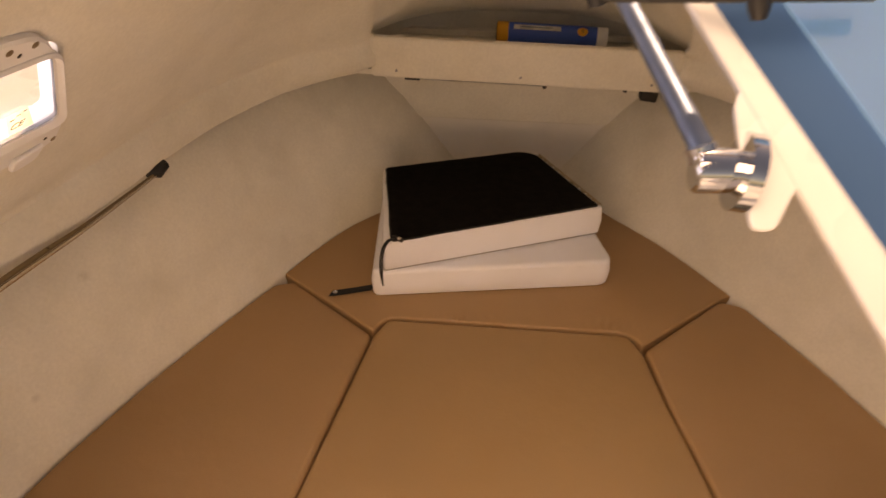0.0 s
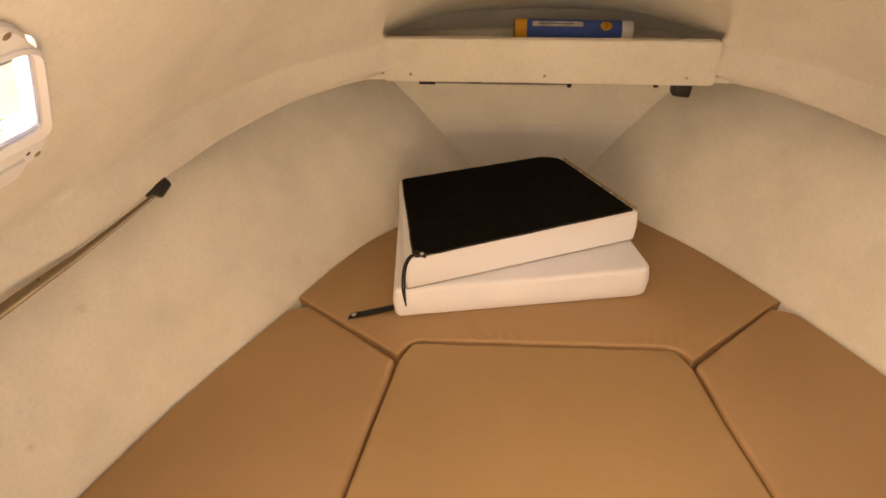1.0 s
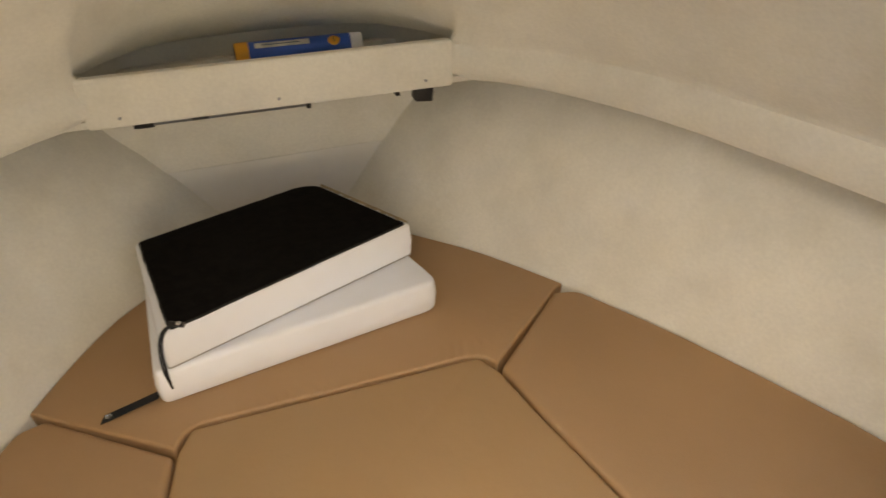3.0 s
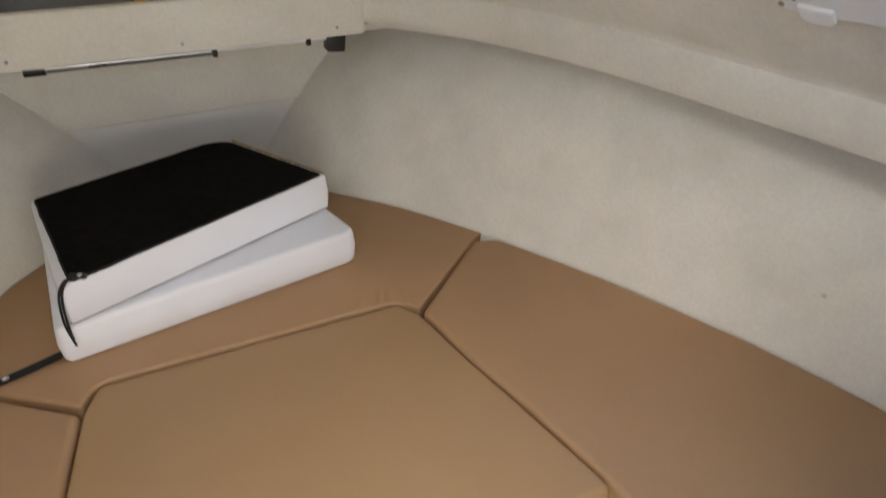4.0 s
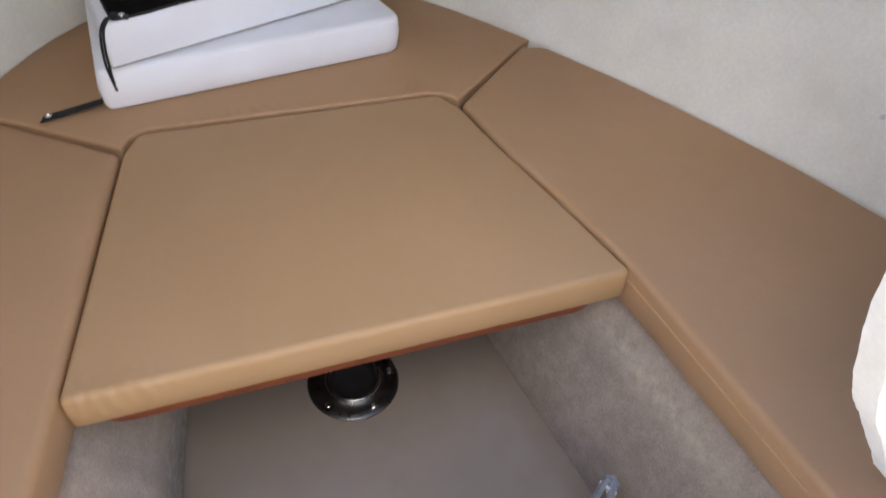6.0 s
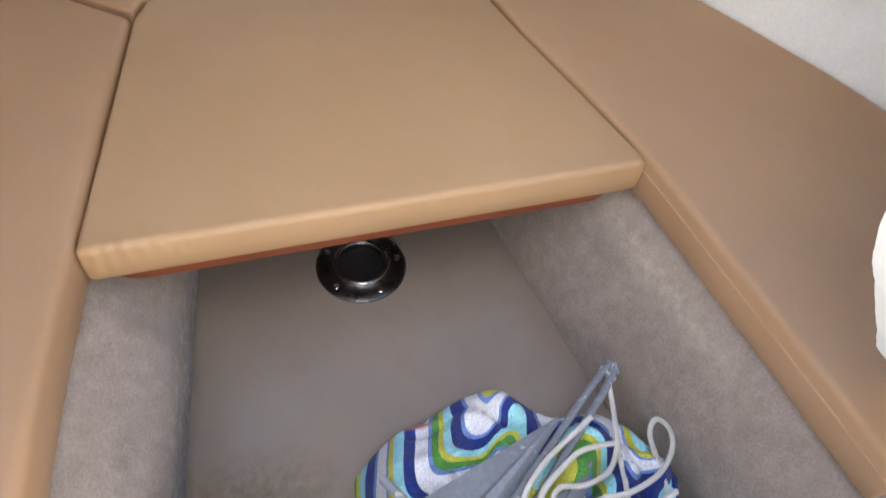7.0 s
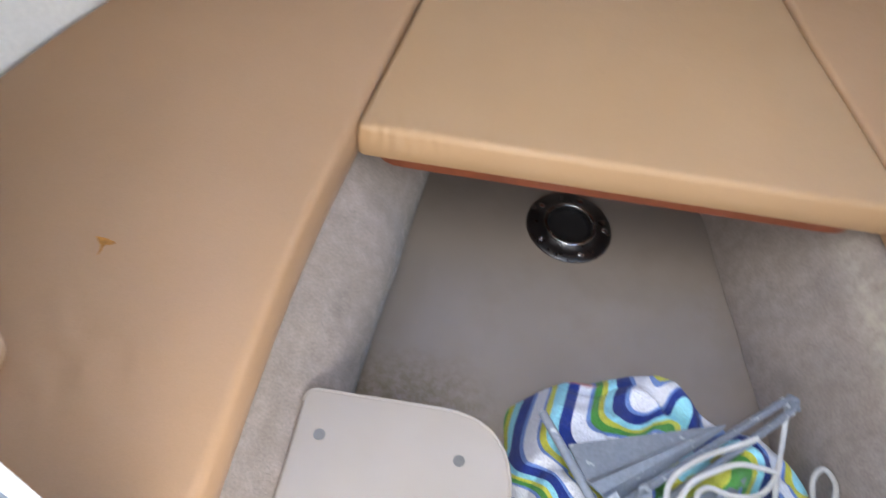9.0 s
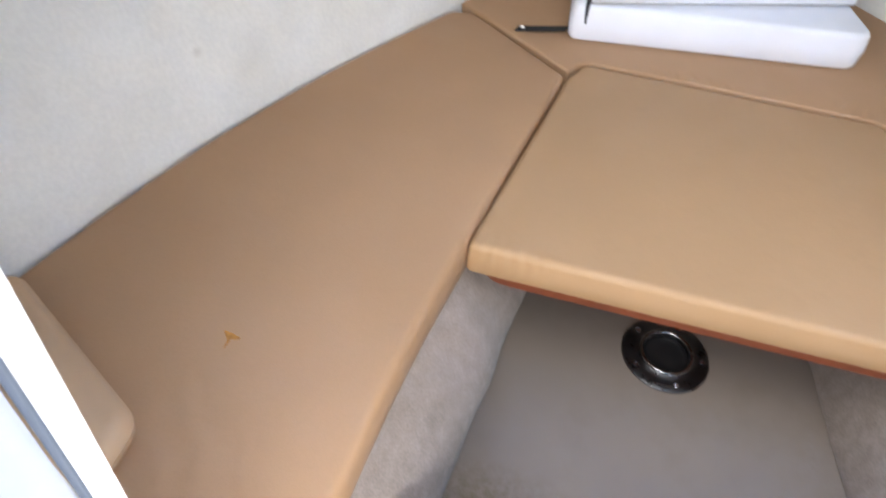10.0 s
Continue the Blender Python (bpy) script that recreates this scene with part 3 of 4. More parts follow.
# ---- windows ----
def window(side, name):
    o, e1, e2 = Vector((-0.66, -0.006, 1.002)) if side < 0 else Vector((0.695, 0.014, 0.978)), Vector((-side * 0.256, 0.967, 0)), Vector((-side * 0.85, 0, 1)).normalized()
    n = e1.cross(e2).normalized() * side
    if n.x * side > 0:
        n = -n
    m = Matrix(((e1.x, e2.x, n.x, o.x), (e1.y, e2.y, n.y, o.y), (e1.z, e2.z, n.z, o.z), (0, 0, 0, 1)))
    outer = fillet([(0.024, -0.006), (-0.122, 0.262), (-0.53, 0.311), (-0.42, 0.030)], 0.05)
    rim = fillet([(0.006, 0.046), (-0.090, 0.223), (-0.50, 0.266), (-0.43, 0.082)], 0.032)
    hole = fillet([(-0.012, 0.060), (-0.095, 0.216), (-0.488, 0.257), (-0.42, 0.092)], 0.022)

    def solid(a, b, z0, z1, zb):
        bm = loft([[(v.x, v.y, z0) for v in b], [(v.x, v.y, z0) for v in a], [(v.x, v.y, z1 - 0.003) for v in a], [(v.x, v.y, z1) for v in shrink(a, 0.003)], [(v.x, v.y, zb) for v in b],
                   [(v.x, v.y, z0) for v in b]], cap=False)
        bm.transform(m)
        return bm

    cutter = slab(shrink(hole, -0.012), -0.12, 0.08)
    cutter.transform(m)
    cut(liner, cutter)
    w = thing(name, "white-framed cabin side window, bright outside", "")
    w["kind"] = "structure"
    fr = part("window_frame", solid(outer, rim, 0.0, 0.011, 0.011), PLASTIC, w, "white plastic frame")
    part("window_rim", solid(rim, hole, -0.02, 0.016, 0.011), PLASTIC, w)
    seal = solid(shrink(hole, -0.0005), shrink(hole, 0.0017), 0.002, 0.0095, 0.009)
    part("seal", seal, mat("grey_seal", (0.20, 0.21, 0.23), 0.6), w, "dark grey rubber seal")
    pane = slab(shrink(hole, -0.004), 0.002, 0.005)
    pane.transform(m)
    part("pane", pane, CLEAR, w, "clear pane").visible_shadow = False
    for u, v in ((0.000, 0.010), (-0.138, 0.250), (-0.172, 0.255), (-0.38, 0.05), (-0.48, 0.283)):
        part("screw", dome(0.0046, m @ Vector((u, v, 0.011)), m.to_3x3() @ Vector((0, 0, 1)), 0.25), mat("brown_screw", (0.30, 0.23, 0.17), 0.4, 0.5), fr, "rusty brown screw head")
    for u in (-0.048, -0.30):
        v = -0.08 * u + 0.004
        c = slab([(u - 0.022, v - 0.016), (u + 0.022, v - 0.016), (u + 0.024, v + 0.012), (u - 0.024, v + 0.012)], 0.009, 0.017, 0.003, corner=[0.013, 0.013, 0.003, 0.003])
        c.transform(m)
        part("clip", c, PLASTIC, fr, "white plastic catch")
    for u, v in ((-0.155, 0.243), (-0.020, 0.024)):
        part("hole", lathe([(0.0028, 0), (0.0026, 0.0006), (0.001, 0.0006)], 10, m @ Vector((u, v, 0.011)), m.to_3x3().to_4x4()), BLACK, fr)
    far = slab(shrink(hole, -0.20), -0.206, -0.200)
    far.transform(m)
    tagged(link("backdrop", far, DAYLIGHT), "bright hazy daylight outside the window", "", "", "structure")
    if side < 0:
        c = slab([(-0.056, 0.072), (-0.086, 0.122), (-0.120, 0.125), (-0.094, 0.075)], 0.0062, 0.0066)
        c.transform(m)
        note = part("sticker", c, STICKER, w, "pale yellow translucent approval sticker")
        note.visible_shadow = False
        ink = mat("sticker_mark", (0.05, 0.03, 0.012), 0.6)
        letters = lettering("CE", 0.0165)
        letters.transform(m @ Matrix.Translation((-0.0890, 0.0910, 0.0068)))
        part("lettering", letters, ink, note)
        for u, v in ((-0.097, 0.114), (-0.088, 0.117), (-0.104, 0.109)):
            c = box(u - 0.0028, u + 0.0028, v - 0.0008, v + 0.0008, 0.0068, 0.0072)
            c.transform(m)
            part("mark", c, ink, note)


window(-1, "window_1")
window(1, "window_2")

# ---- berth base, footwell, sole ----
PORT_IN = [(-0.300, 0.306), (-0.331, 0.135), (-0.379, -0.155), (-0.407, -0.335), (-0.423, -0.500), (-0.434, -0.70)]
STAR_IN = [(0.299, 0.312), (0.3215, 0.166), (0.351, 0.040), (0.3755, -0.076), (0.392, -0.166), (0.407, -0.320), (0.423, -0.500), (0.436, -0.66)]


def along(line, y):
    p = sorted((q[1], q[0]) for q in line)
    return float(np.interp(y, [a for a, _ in p], [b for _, b in p]))


def sole_x(y):
    return float(np.interp(y, [-0.80, -0.39, -0.29, -0.11, 0.08, 0.34], [0.392, 0.341, 0.327, 0.303, 0.278, 0.238]))


well_y = [-0.80 + 1.12 * i / 48 for i in range(49)]
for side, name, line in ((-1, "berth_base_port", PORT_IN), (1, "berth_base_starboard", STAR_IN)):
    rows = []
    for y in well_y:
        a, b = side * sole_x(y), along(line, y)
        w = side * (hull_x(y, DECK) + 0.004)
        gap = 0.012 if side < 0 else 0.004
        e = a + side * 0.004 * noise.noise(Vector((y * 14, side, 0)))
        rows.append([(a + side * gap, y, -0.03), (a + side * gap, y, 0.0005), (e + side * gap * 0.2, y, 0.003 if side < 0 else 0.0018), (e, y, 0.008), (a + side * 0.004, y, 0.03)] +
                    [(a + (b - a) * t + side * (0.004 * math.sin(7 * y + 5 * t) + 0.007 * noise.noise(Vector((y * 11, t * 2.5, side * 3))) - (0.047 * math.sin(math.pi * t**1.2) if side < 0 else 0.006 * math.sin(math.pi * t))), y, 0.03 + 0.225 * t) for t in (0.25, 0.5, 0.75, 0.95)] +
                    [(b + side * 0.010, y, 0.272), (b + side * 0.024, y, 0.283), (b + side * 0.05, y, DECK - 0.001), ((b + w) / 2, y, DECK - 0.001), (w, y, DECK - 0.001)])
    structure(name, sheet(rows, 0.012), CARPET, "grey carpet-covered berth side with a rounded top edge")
rows = [[(x, y, DECK - 0.001) for x in [(-1 + i / 4) * hull_x(y, DECK) for i in range(9)]] for y in (0.325, 0.5, 0.7, 0.85, 1.045)]
structure("berth_base_bow", sheet(rows, 0.012), CARPET, "carpet-covered bow berth deck under the cushion")
structure("wall_well", plate([(-0.25, 0.318, -0.03), (0.25, 0.318, -0.03), (0.31, 0.318, DECK - 0.004), (-0.31, 0.318, DECK - 0.004)], -0.012), CARPET, "carpeted front of the footwell")
structure("floor", slab([(-sole_x(y) - 0.02, y) for y in well_y[::12]] + [(sole_x(y) + 0.02, y) for y in well_y[::-12]], -0.03, 0.0), SOLE, "grey-beige cabin sole with faint dirt", smooth=False)

# ---- aft bulkheads, jamb, sill, deck ----
arch = [(v.x, v.z) for v in spline([(0.29, 0, 1.02), (0.18, 0, 0.985), (0.160, 0, 0.93), (0.176, 0, 0.87), (0.194, 0, 0.81), (0.211, 0, 0.765), (0.262, 0, 0.67), (0.318, 0, 0.598), (0.386, 0, 0.512), (0.47, 0, 0.42), (0.62, 0, 0.366)], 14)]
arch = [(x + 0.0008 * noise.noise(Vector((x * 160, z * 160, 2))) + 0.0012 * noise.noise(Vector((x * 45, z * 45, 6))), z) for x, z in arch]
outline = arch + [(hull_x(-0.55, 0.366) - 0.01, 0.366), (hull_x(-0.55, 0.76), 0.76), (0.90, 0.78), (0.72, 1.03)]
bulk = loft([[(x, y, z) for x, z in ring] for y, ring in ((-0.548, outline), (-0.552, outline), (-0.568, outline), (-0.572, outline))])
structure("wall_aft_starboard", bulk, LINING, "white carpeted bulkhead with a curved cut edge")
structure("wall_aft_port", box(-1.02, -0.440, -0.765, -0.745, 0.20, 1.26), LINING, "lined bulkhead behind the bolster", smooth=False)
jamb = thing("door_1", "white companionway door frame with milky acrylic pane", "door")
jamb["kind"] = "structure"
closer = Matrix.Translation((-0.1196, -0.3244, 0.4296)) @ Matrix.Scale(0.6, 4)
lean = closer @ Matrix.Translation((-0.483, -0.705, 0.70)) @ Matrix.Rotation(math.atan(0.0864), 4, "Y") @ Matrix.Translation((0.483, 0.705, -0.70))
part("jamb", box(-0.497, -0.483, -0.7144, -0.704, -0.50, 1.45, 0.003, lean), GELCOAT, jamb, "glossy white jamb")
part("gasket", box(-0.505, -0.4972, -0.7154, -0.7085, -0.50, 1.45, 0.002, lean), mat("blue_gasket", (0.055, 0.072, 0.105), 0.7), jamb, "dark blue rubber gasket")
part("pane", box(-0.5145, -0.5052, -1.15, -0.7150, -0.30, 1.40, 0.002, lean), film_mat("milky_acrylic", (0.72, 0.74, 0.80), 0.2), jamb, "milky acrylic pane")
d = Vector((1, 0.275, 0)).normalized()
sill = box(-0.30, 0.30, -0.12, 0.0, -0.03, 0.0, 0.006)
sill.transform(Matrix.Translation((0.235, -0.672, 0.80)) @ Matrix.Rotation(math.atan2(d.y, d.x), 4, "Z"))
structure("door_sill", sill, GELCOAT, "glossy white companionway sill")
for side, name, shell in ((-1, "deck_port", "topside_port"), (1, "deck_starboard", "topside_starboard")):
    inner = [(side * max(p.x - 0.012, 0), p.y, 0.90) for p in liner_half(side)]
    rim = [(side * p.x, p.y, 0.90) for p in spline([(1.22, -3.0, 0), (1.24, -1.2, 0), (1.17, -0.2, 0), (0.98, 0.6, 0), (0.62, 1.3, 0), (0.0, 1.95, 0)], 5)]
    structure(name, plate(inner + [(side * 1.0, -3.0, 0.90)] + rim, -0.02), GELCOAT, "white side deck outside the window", smooth=False)
    structure(shell, sheet([[(x, y, 0.90), (x * 0.97, y, 0.5), (x * 0.86, y - 0.05, 0.0), (x * 0.6, y - 0.12, -0.72)] for x, y, _ in rim], 0.02), GELCOAT, "white outer hull side")
structure("cockpit_floor", box(-1.05, 1.05, -3.0, -0.82, 0.10, 0.13), GELCOAT, "white cockpit floor behind the companionway", smooth=False)
structure("transom", box(-1.20, 1.20, -3.02, -2.99, -0.70, 0.90), GELCOAT, "white flat boat transom", smooth=False)
structure("water", box(-400, 400, -400, 400, -0.75, -0.70), WATER, "still harbour water around the boat", smooth=False)


# ---- cushions ----
def wall_line(y0, y1, n, side):
    return [(side * (hull_x(y0 + (y1 - y0) * i / n, TOP, side) - 0.003), y0 + (y1 - y0) * i / n) for i in range(n + 1)]


def side_cushion(side, line, seam_in, seam_out, y_end, label):
    c = thing("berth_cushion", label, "cushion", "berth cushions")
    inner = [(p.x, p.y) for p in spline([(x, y, 0) for x, y in line], 4)]
    inner = [(x + (0.0055 if side > 0 else -0.002), y) for x, y in inner if y > y_end]
    outer = wall_line(y_end, seam_out[1] - 0.012, 16, side)
    poly = [seam_in] + inner[1:] + [(inner[-1][0], y_end)] + outer + [(seam_out[0] - side * 0.012, seam_out[1] + 0.002)]
    r = [0.012] + [0] * (len(inner) - 1) + [0.02] + [0.02] + [0] * (len(outer) - 2) + [0.02, 0.008]
    part("cover", slab(poly, DECK, TOP - 0.001, 0.014 if side < 0 else 0.011, 0.002, corner=r), VINYL, c)
    line_up = [Vector((x - side * 0.0018, y, TOP - 0.026)) for x, y in inner if y < 0.29]
    if side > 0:
        part("piping", sweep(line_up, 0.0015, 6), PIPING, c, "pale stitched seam")
    return c


port = side_cushion(-1, PORT_IN, (-0.303, 0.303), (-0.532, 0.464), -0.715, "tan vinyl berth cushion with a small rust stain")
side_cushion(1, STAR_IN, (0.302, 0.308), (0.519, 0.488), -0.665, "tan vinyl berth cushion along the hull side")
blot = fillet([(-0.636, -0.404), (-0.624, -0.405), (-0.610, -0.409), (-0.615, -0.413), (-0.622, -0.4135), (-0.6225, -0.424), (-0.6245, -0.430), (-0.625, -0.416), (-0.630, -0.411)], 0.003)
part("stain", slab(blot, TOP - 0.0008, TOP - 0.0002, dense=0.5), STAIN, port, "orange-brown rust stain")

bow_cushion = thing("bow_cushion", "tan vinyl bow cushion holding two white pads", "cushion")
poly = [(-0.300, 0.314), (-0.286, 0.345), (-0.262, 0.360), (0.256, 0.358), (0.284, 0.345), (0.299, 0.320), (0.513, 0.497)] + wall_line(0.51, 1.03, 12, 1) + wall_line(1.03, 0.49, 12, -1) + [(-0.529, 0.474)]
r = [0.006, 0.015, 0.015, 0.015, 0.015, 0.006, 0.03] + [0] * 26 + [0.045]
part("cover", slab(poly, DECK, TOP, 0.006, 0.002, corner=r), VINYL, bow_cushion)

filler = thing("filler_cushion", "tan vinyl filler cushion on a red-brown board", "cushion")
poly = [(-0.381, -0.168), (0.397, -0.168), (0.378, -0.076), (0.353, 0.040), (0.3235, 0.166), (0.298, 0.300), (0.272, 0.3535), (-0.274, 0.3555), (-0.299, 0.303)]
part("cover", slab(poly, 0.303, TOP - 0.003, 0.010, 0.001, corner=[0.014, 0.014, 0, 0, 0, 0.010, 0.014, 0.014, 0.010]), FILLER_VINYL, filler)
poly = [(-0.366, -0.160), (0.372, -0.160), (0.285, 0.31), (-0.285, 0.31)]
part("board", slab(poly, 0.284, 0.3025, corner=[0.055, 0.055, 0.02, 0.02]), BOARD, filler, "red-brown painted board")

bolster = thing("bolster", "pale tan vinyl bolster cushion lying on the berth cushion", "cushion")
poly = [(-0.905, -0.416), (-0.659, -0.552), (-0.662, -0.70), (-0.960, -0.70)]
part("cover", slab(poly, TOP - 0.001, 0.406, 0.018, 0.003, corner=[0.02, 0.02, 0.02, 0.02]), PALE_VINYL, bolster)


# ---- white pads ----
def pad(poly, r, z0, z1, label, round_edge):
    c = thing("seat_pad", label, "cushion", "stacked pads")
    part("cover", slab(poly, z0, z1, round_edge, 0.003, corner=r), WHITE_VINYL, c)
    return c


lower = pad([(-0.319, 0.4215), (0.249, 0.5155), (0.152, 0.86), (-0.346, 0.80)], [0.02, 0.035, 0.05, 0.03], TOP + 0.003, 0.4445, "white vinyl pad lying on the bow cushion", 0.012)
upper = pad([(-0.290, 0.424), (0.222, 0.624), (0.082, 0.872), (0.010, 0.880), (-0.338, 0.752)], [0.010, 0.010, 0.045, 0.03, 0.016], 0.4448, 0.5250, "upturned white vinyl pad with black mesh base", 0.006)
skirt = fillet([(-0.290, 0.424), (0.222, 0.624), (0.082, 0.872), (0.010, 0.880), (-0.338, 0.752)], [0.010, 0.010, 0.045, 0.03, 0.016])
# grey line drawn in for the contact shade under the upper pad
part("piping", sweep([Vector((v.x, v.y, 0.4485)) for v in skirt + skirt[:1]], 0.0013, 6), mat("grey_contact_shade", (0.36, 0.34, 0.31), 0.8), upper, "grey line painted in for contact shade along the lower edge")
base = fillet([(-0.271, 0.434), (0.208, 0.626), (0.062, 0.861), (0.016, 0.868), (-0.329, 0.747)], [0.012, 0.008, 0.03, 0.03, 0.008])
base = [v + Vector((noise.noise(Vector((v.x * 40, v.y * 40, 1))), noise.noise(Vector((v.x * 40, v.y * 40, 8))))) * 0.0016 for a, b in zip(base, base[1:] + base[:1]) for v in [a.lerp(b, k / 10) for k in range(10)]]
part("mesh_base", slab(base, 0.520, 0.5275), MESH, upper, "black mesh underside")
hem = [Vector((v.x, v.y, 0.5265)) for v in base] + [Vector((base[0].x, base[0].y, 0.5265))]
part("piping", sweep(hem, 0.0022, 6), WEBBING, upper)
# frayed cloth where the mesh was stapled down
fray, last = [Vector((0.216, 0.632)), Vector((0.074, 0.864))], None
bm = bmesh.new()
for i in range(61):
    p = fray[0].lerp(fray[1], i / 60)
    wide = 0.007 + 0.007 * noise.noise(Vector((i * 0.31, 2.0, 0))) + 0.004 * noise.noise(Vector((i * 1.3, 7.0, 0)))
    lift = 0.0020 + 0.0015 * abs(noise.noise(Vector((i * 0.5, 4.0, 0))))
    row = [bm.verts.new(q) for q in ((p.x + 0.002, p.y + 0.001, 0.5225), (p.x - 0.001, p.y - 0.001, 0.5282 + lift), (p.x - max(wide, 0.002), p.y - max(wide, 0.002) * 0.6, 0.5284))]
    if last:
        for k in range(2):
            bm.faces.new((last[k], last[k + 1], row[k + 1], row[k]))
    last = row
bmesh.ops.solidify(bm, geom=bm.faces[:], thickness=-0.0008)
part("frayed_edge", bm, mat("beige_cloth", (0.52, 0.42, 0.28), 0.9, vary=0.2, scale=60, bump=0.4, bump_scale=500), upper, "frayed beige cloth edge")
corner = Vector((-0.266, 0.440, 0.529))
for k, end in ((0.0, 0.414), (0.0045, 0.428)):
    cord = spline([corner + Vector((k, 0, 0)), corner + Vector((-0.012 + k, -0.010, 0.004)), (-0.289 + k, 0.417, 0.520), (-0.2945 + k, 0.413, 0.490), (-0.296 + k, 0.411, 0.460), (-0.294 + k * 0.4, 0.411, 0.437), (-0.291, 0.4115, end)], 6)
    part("cord", sweep(cord, 0.0021, 6), WEBBING, upper, "black drawcord")
part("toggle", sweep([corner + Vector((-0.004, 0.006, 0.002)), corner + Vector((0.020, -0.006, 0.002))], 0.005, 8), BLACK, upper)
part("snap", dome(0.005, corner + Vector((0.012, -0.004, 0.006))), CHROME, upper)
strap = bmesh.new()
pts = spline([(-0.322, 0.449, 0.374), (-0.350, 0.441, 0.3725), (-0.385, 0.432, 0.370), (-0.420, 0.421, 0.370)], 5)
prev = None
for p in pts:
    row = [strap.verts.new(p + Vector((0.0025 * s, 0.010 * s, k))) for s, k in ((-1, 0), (1, 0), (1, 0.0022), (-1, 0.0022))]
    if prev:
        for k in range(4):
            strap.faces.new((prev[k], prev[(k + 1) % 4], row[(k + 1) % 4], row[k]))
    else:
        strap.faces.new(row[::-1])
    prev = row
strap.faces.new(prev)
band = part("strap", strap, WEBBING, lower, "black webbing strap")
part("snap", lathe([(0.006, 0), (0.006, 0.002), (0.004, 0.003), (0.0025, 0.001)], 14, (-0.410, 0.424, 0.3722)), CHROME, band, "chrome snap fastener")

# ---- shelf and what lies on it ----
shelf = thing("shelf", "off-white carpeted shelf with a raised front across the bow", "shelf")
turn = Matrix.Translation((0.0035, 0.765, 0)) @ Matrix.Rotation(radians(-1.8), 4, "Z")
fp = fillet([(-0.361, 0.772), (0.361, 0.772), (0.361, 0.869), (-0.361, 0.869)], 0.010)
bm = loft([[(v.x, y, v.y) for v in (shrink(fp, d))] for y, d in ((-0.011, 0.004), (-0.008, 0.0), (0.008, 0.0), (0.010, 0.003))])
bm.transform(turn)
face = part("front", bm, LINING, shelf)
tray = [(v.x, v.y) for v in half if v.y > 0.77]
poly = [(-x * 1.02, y) for x, y in tray[:0:-1]] + [(x * 1.02, y) for x, y in tray]
poly = [(-0.41, 0.776)] + poly + [(0.41, 0.756)]
part("tray", slab(poly, 0.773, 0.786), LINING, shelf)
for x in (-0.300, -0.004, 0.300):
    c = dome(0.0034, (x, -0.0112, 0.790), (0, -1, 0))
    c.transform(turn)
    part("screw", c, POLE, face, "dull dark screw")

tube = thing("sealant_tube", "blue sealant cartridge with yellow end on the shelf", "tube")
lay = Matrix.Translation((0.082, 0.985, 0.8130)) @ Matrix.Scale(1.05, 4) @ Matrix.Rotation(radians(-3), 4, "Z") @ Matrix.Rotation(radians(90), 4, "Y")
can = part("body", lathe([(0.0235, -0.108), (0.0245, -0.106), (0.0245, 0.106), (0.0235, 0.108)], 32, m=lay), BLUE, tube, "blue printed label")
part("cap", lathe([(0.0225, 0.1075), (0.0240, 0.1085), (0.0240, 0.130), (0.0225, 0.134), (0.018, 0.134)], 32, m=lay), PLASTIC, tube, "white end")
part("base", lathe([(0.0235, -0.136), (0.0252, -0.134), (0.0252, -0.109), (0.0245, -0.1075)], 32, m=lay), YELLOW, tube, "yellow end band")
part("plunger", lathe([(0.020, -0.138), (0.0225, -0.1375), (0.0225, -0.1355)], 24, m=lay), BLACK, tube)


def wrap(x0, x1, a0, a1, r=0.0250):
    """A patch lying on the cartridge."""
    bm = bmesh.new()
    rows = [[bm.verts.new((r * math.cos(a), r * math.sin(a), x0 + (x1 - x0) * i / 6)) for i in range(7)] for a in [a0 + (a1 - a0) * k / 6 for k in range(7)]]
    for u, v in zip(rows, rows[1:]):
        for i in range(6):
            bm.faces.new((u[i], u[i + 1], v[i + 1], v[i]))
    bm.transform(lay)
    return bm


UP = math.pi + 0.62
part("label_bar", wrap(-0.095, 0.020, UP - 0.28, UP + 0.26), mat("label_grey", (0.55, 0.56, 0.55), 0.5, vary=0.25, scale=60), can, "pale grey picture strip")
part("label_bar", wrap(-0.080, 0.0, UP - 0.06, UP + 0.04, 0.0252), mat("label_dark", (0.10, 0.16, 0.22), 0.5), can)
bm = bmesh.new()
prev = None
for k in range(13):
    h = -1 + k / 6
    ang, wide = UP + 0.15 + 0.46 * h, 0.013 * math.sqrt(max(1 - h * h, 0.01))
    row = [bm.verts.new((0.0252 * math.cos(ang), 0.0252 * math.sin(ang), 0.072 + wide * i)) for i in (-1, 1)]
    if prev:
        bm.faces.new(prev + row[::-1])
    prev = row
bm.transform(lay)
part("badge", bm, YELLOW, can, "round yellow badge")
bm = lettering("5", 0.016)
ang = UP + 0.15
out = (lay.to_3x3() @ Vector((math.cos(ang), math.sin(ang), 0))).normalized()
axis = (lay.to_3x3() @ Vector((0, 0, 1))).normalized()
up = out.cross(axis)
c = lay @ Vector((0.0268 * math.cos(ang), 0.0268 * math.sin(ang), 0.072))
bm.transform(Matrix(((axis.x, up.x, out.x, c.x), (axis.y, up.y, out.y, c.y), (axis.z, up.z, out.z, c.z), (0, 0, 0, 1))))
part("numeral", bm, mat("numeral_brown", (0.25, 0.14, 0.03), 0.5), can)

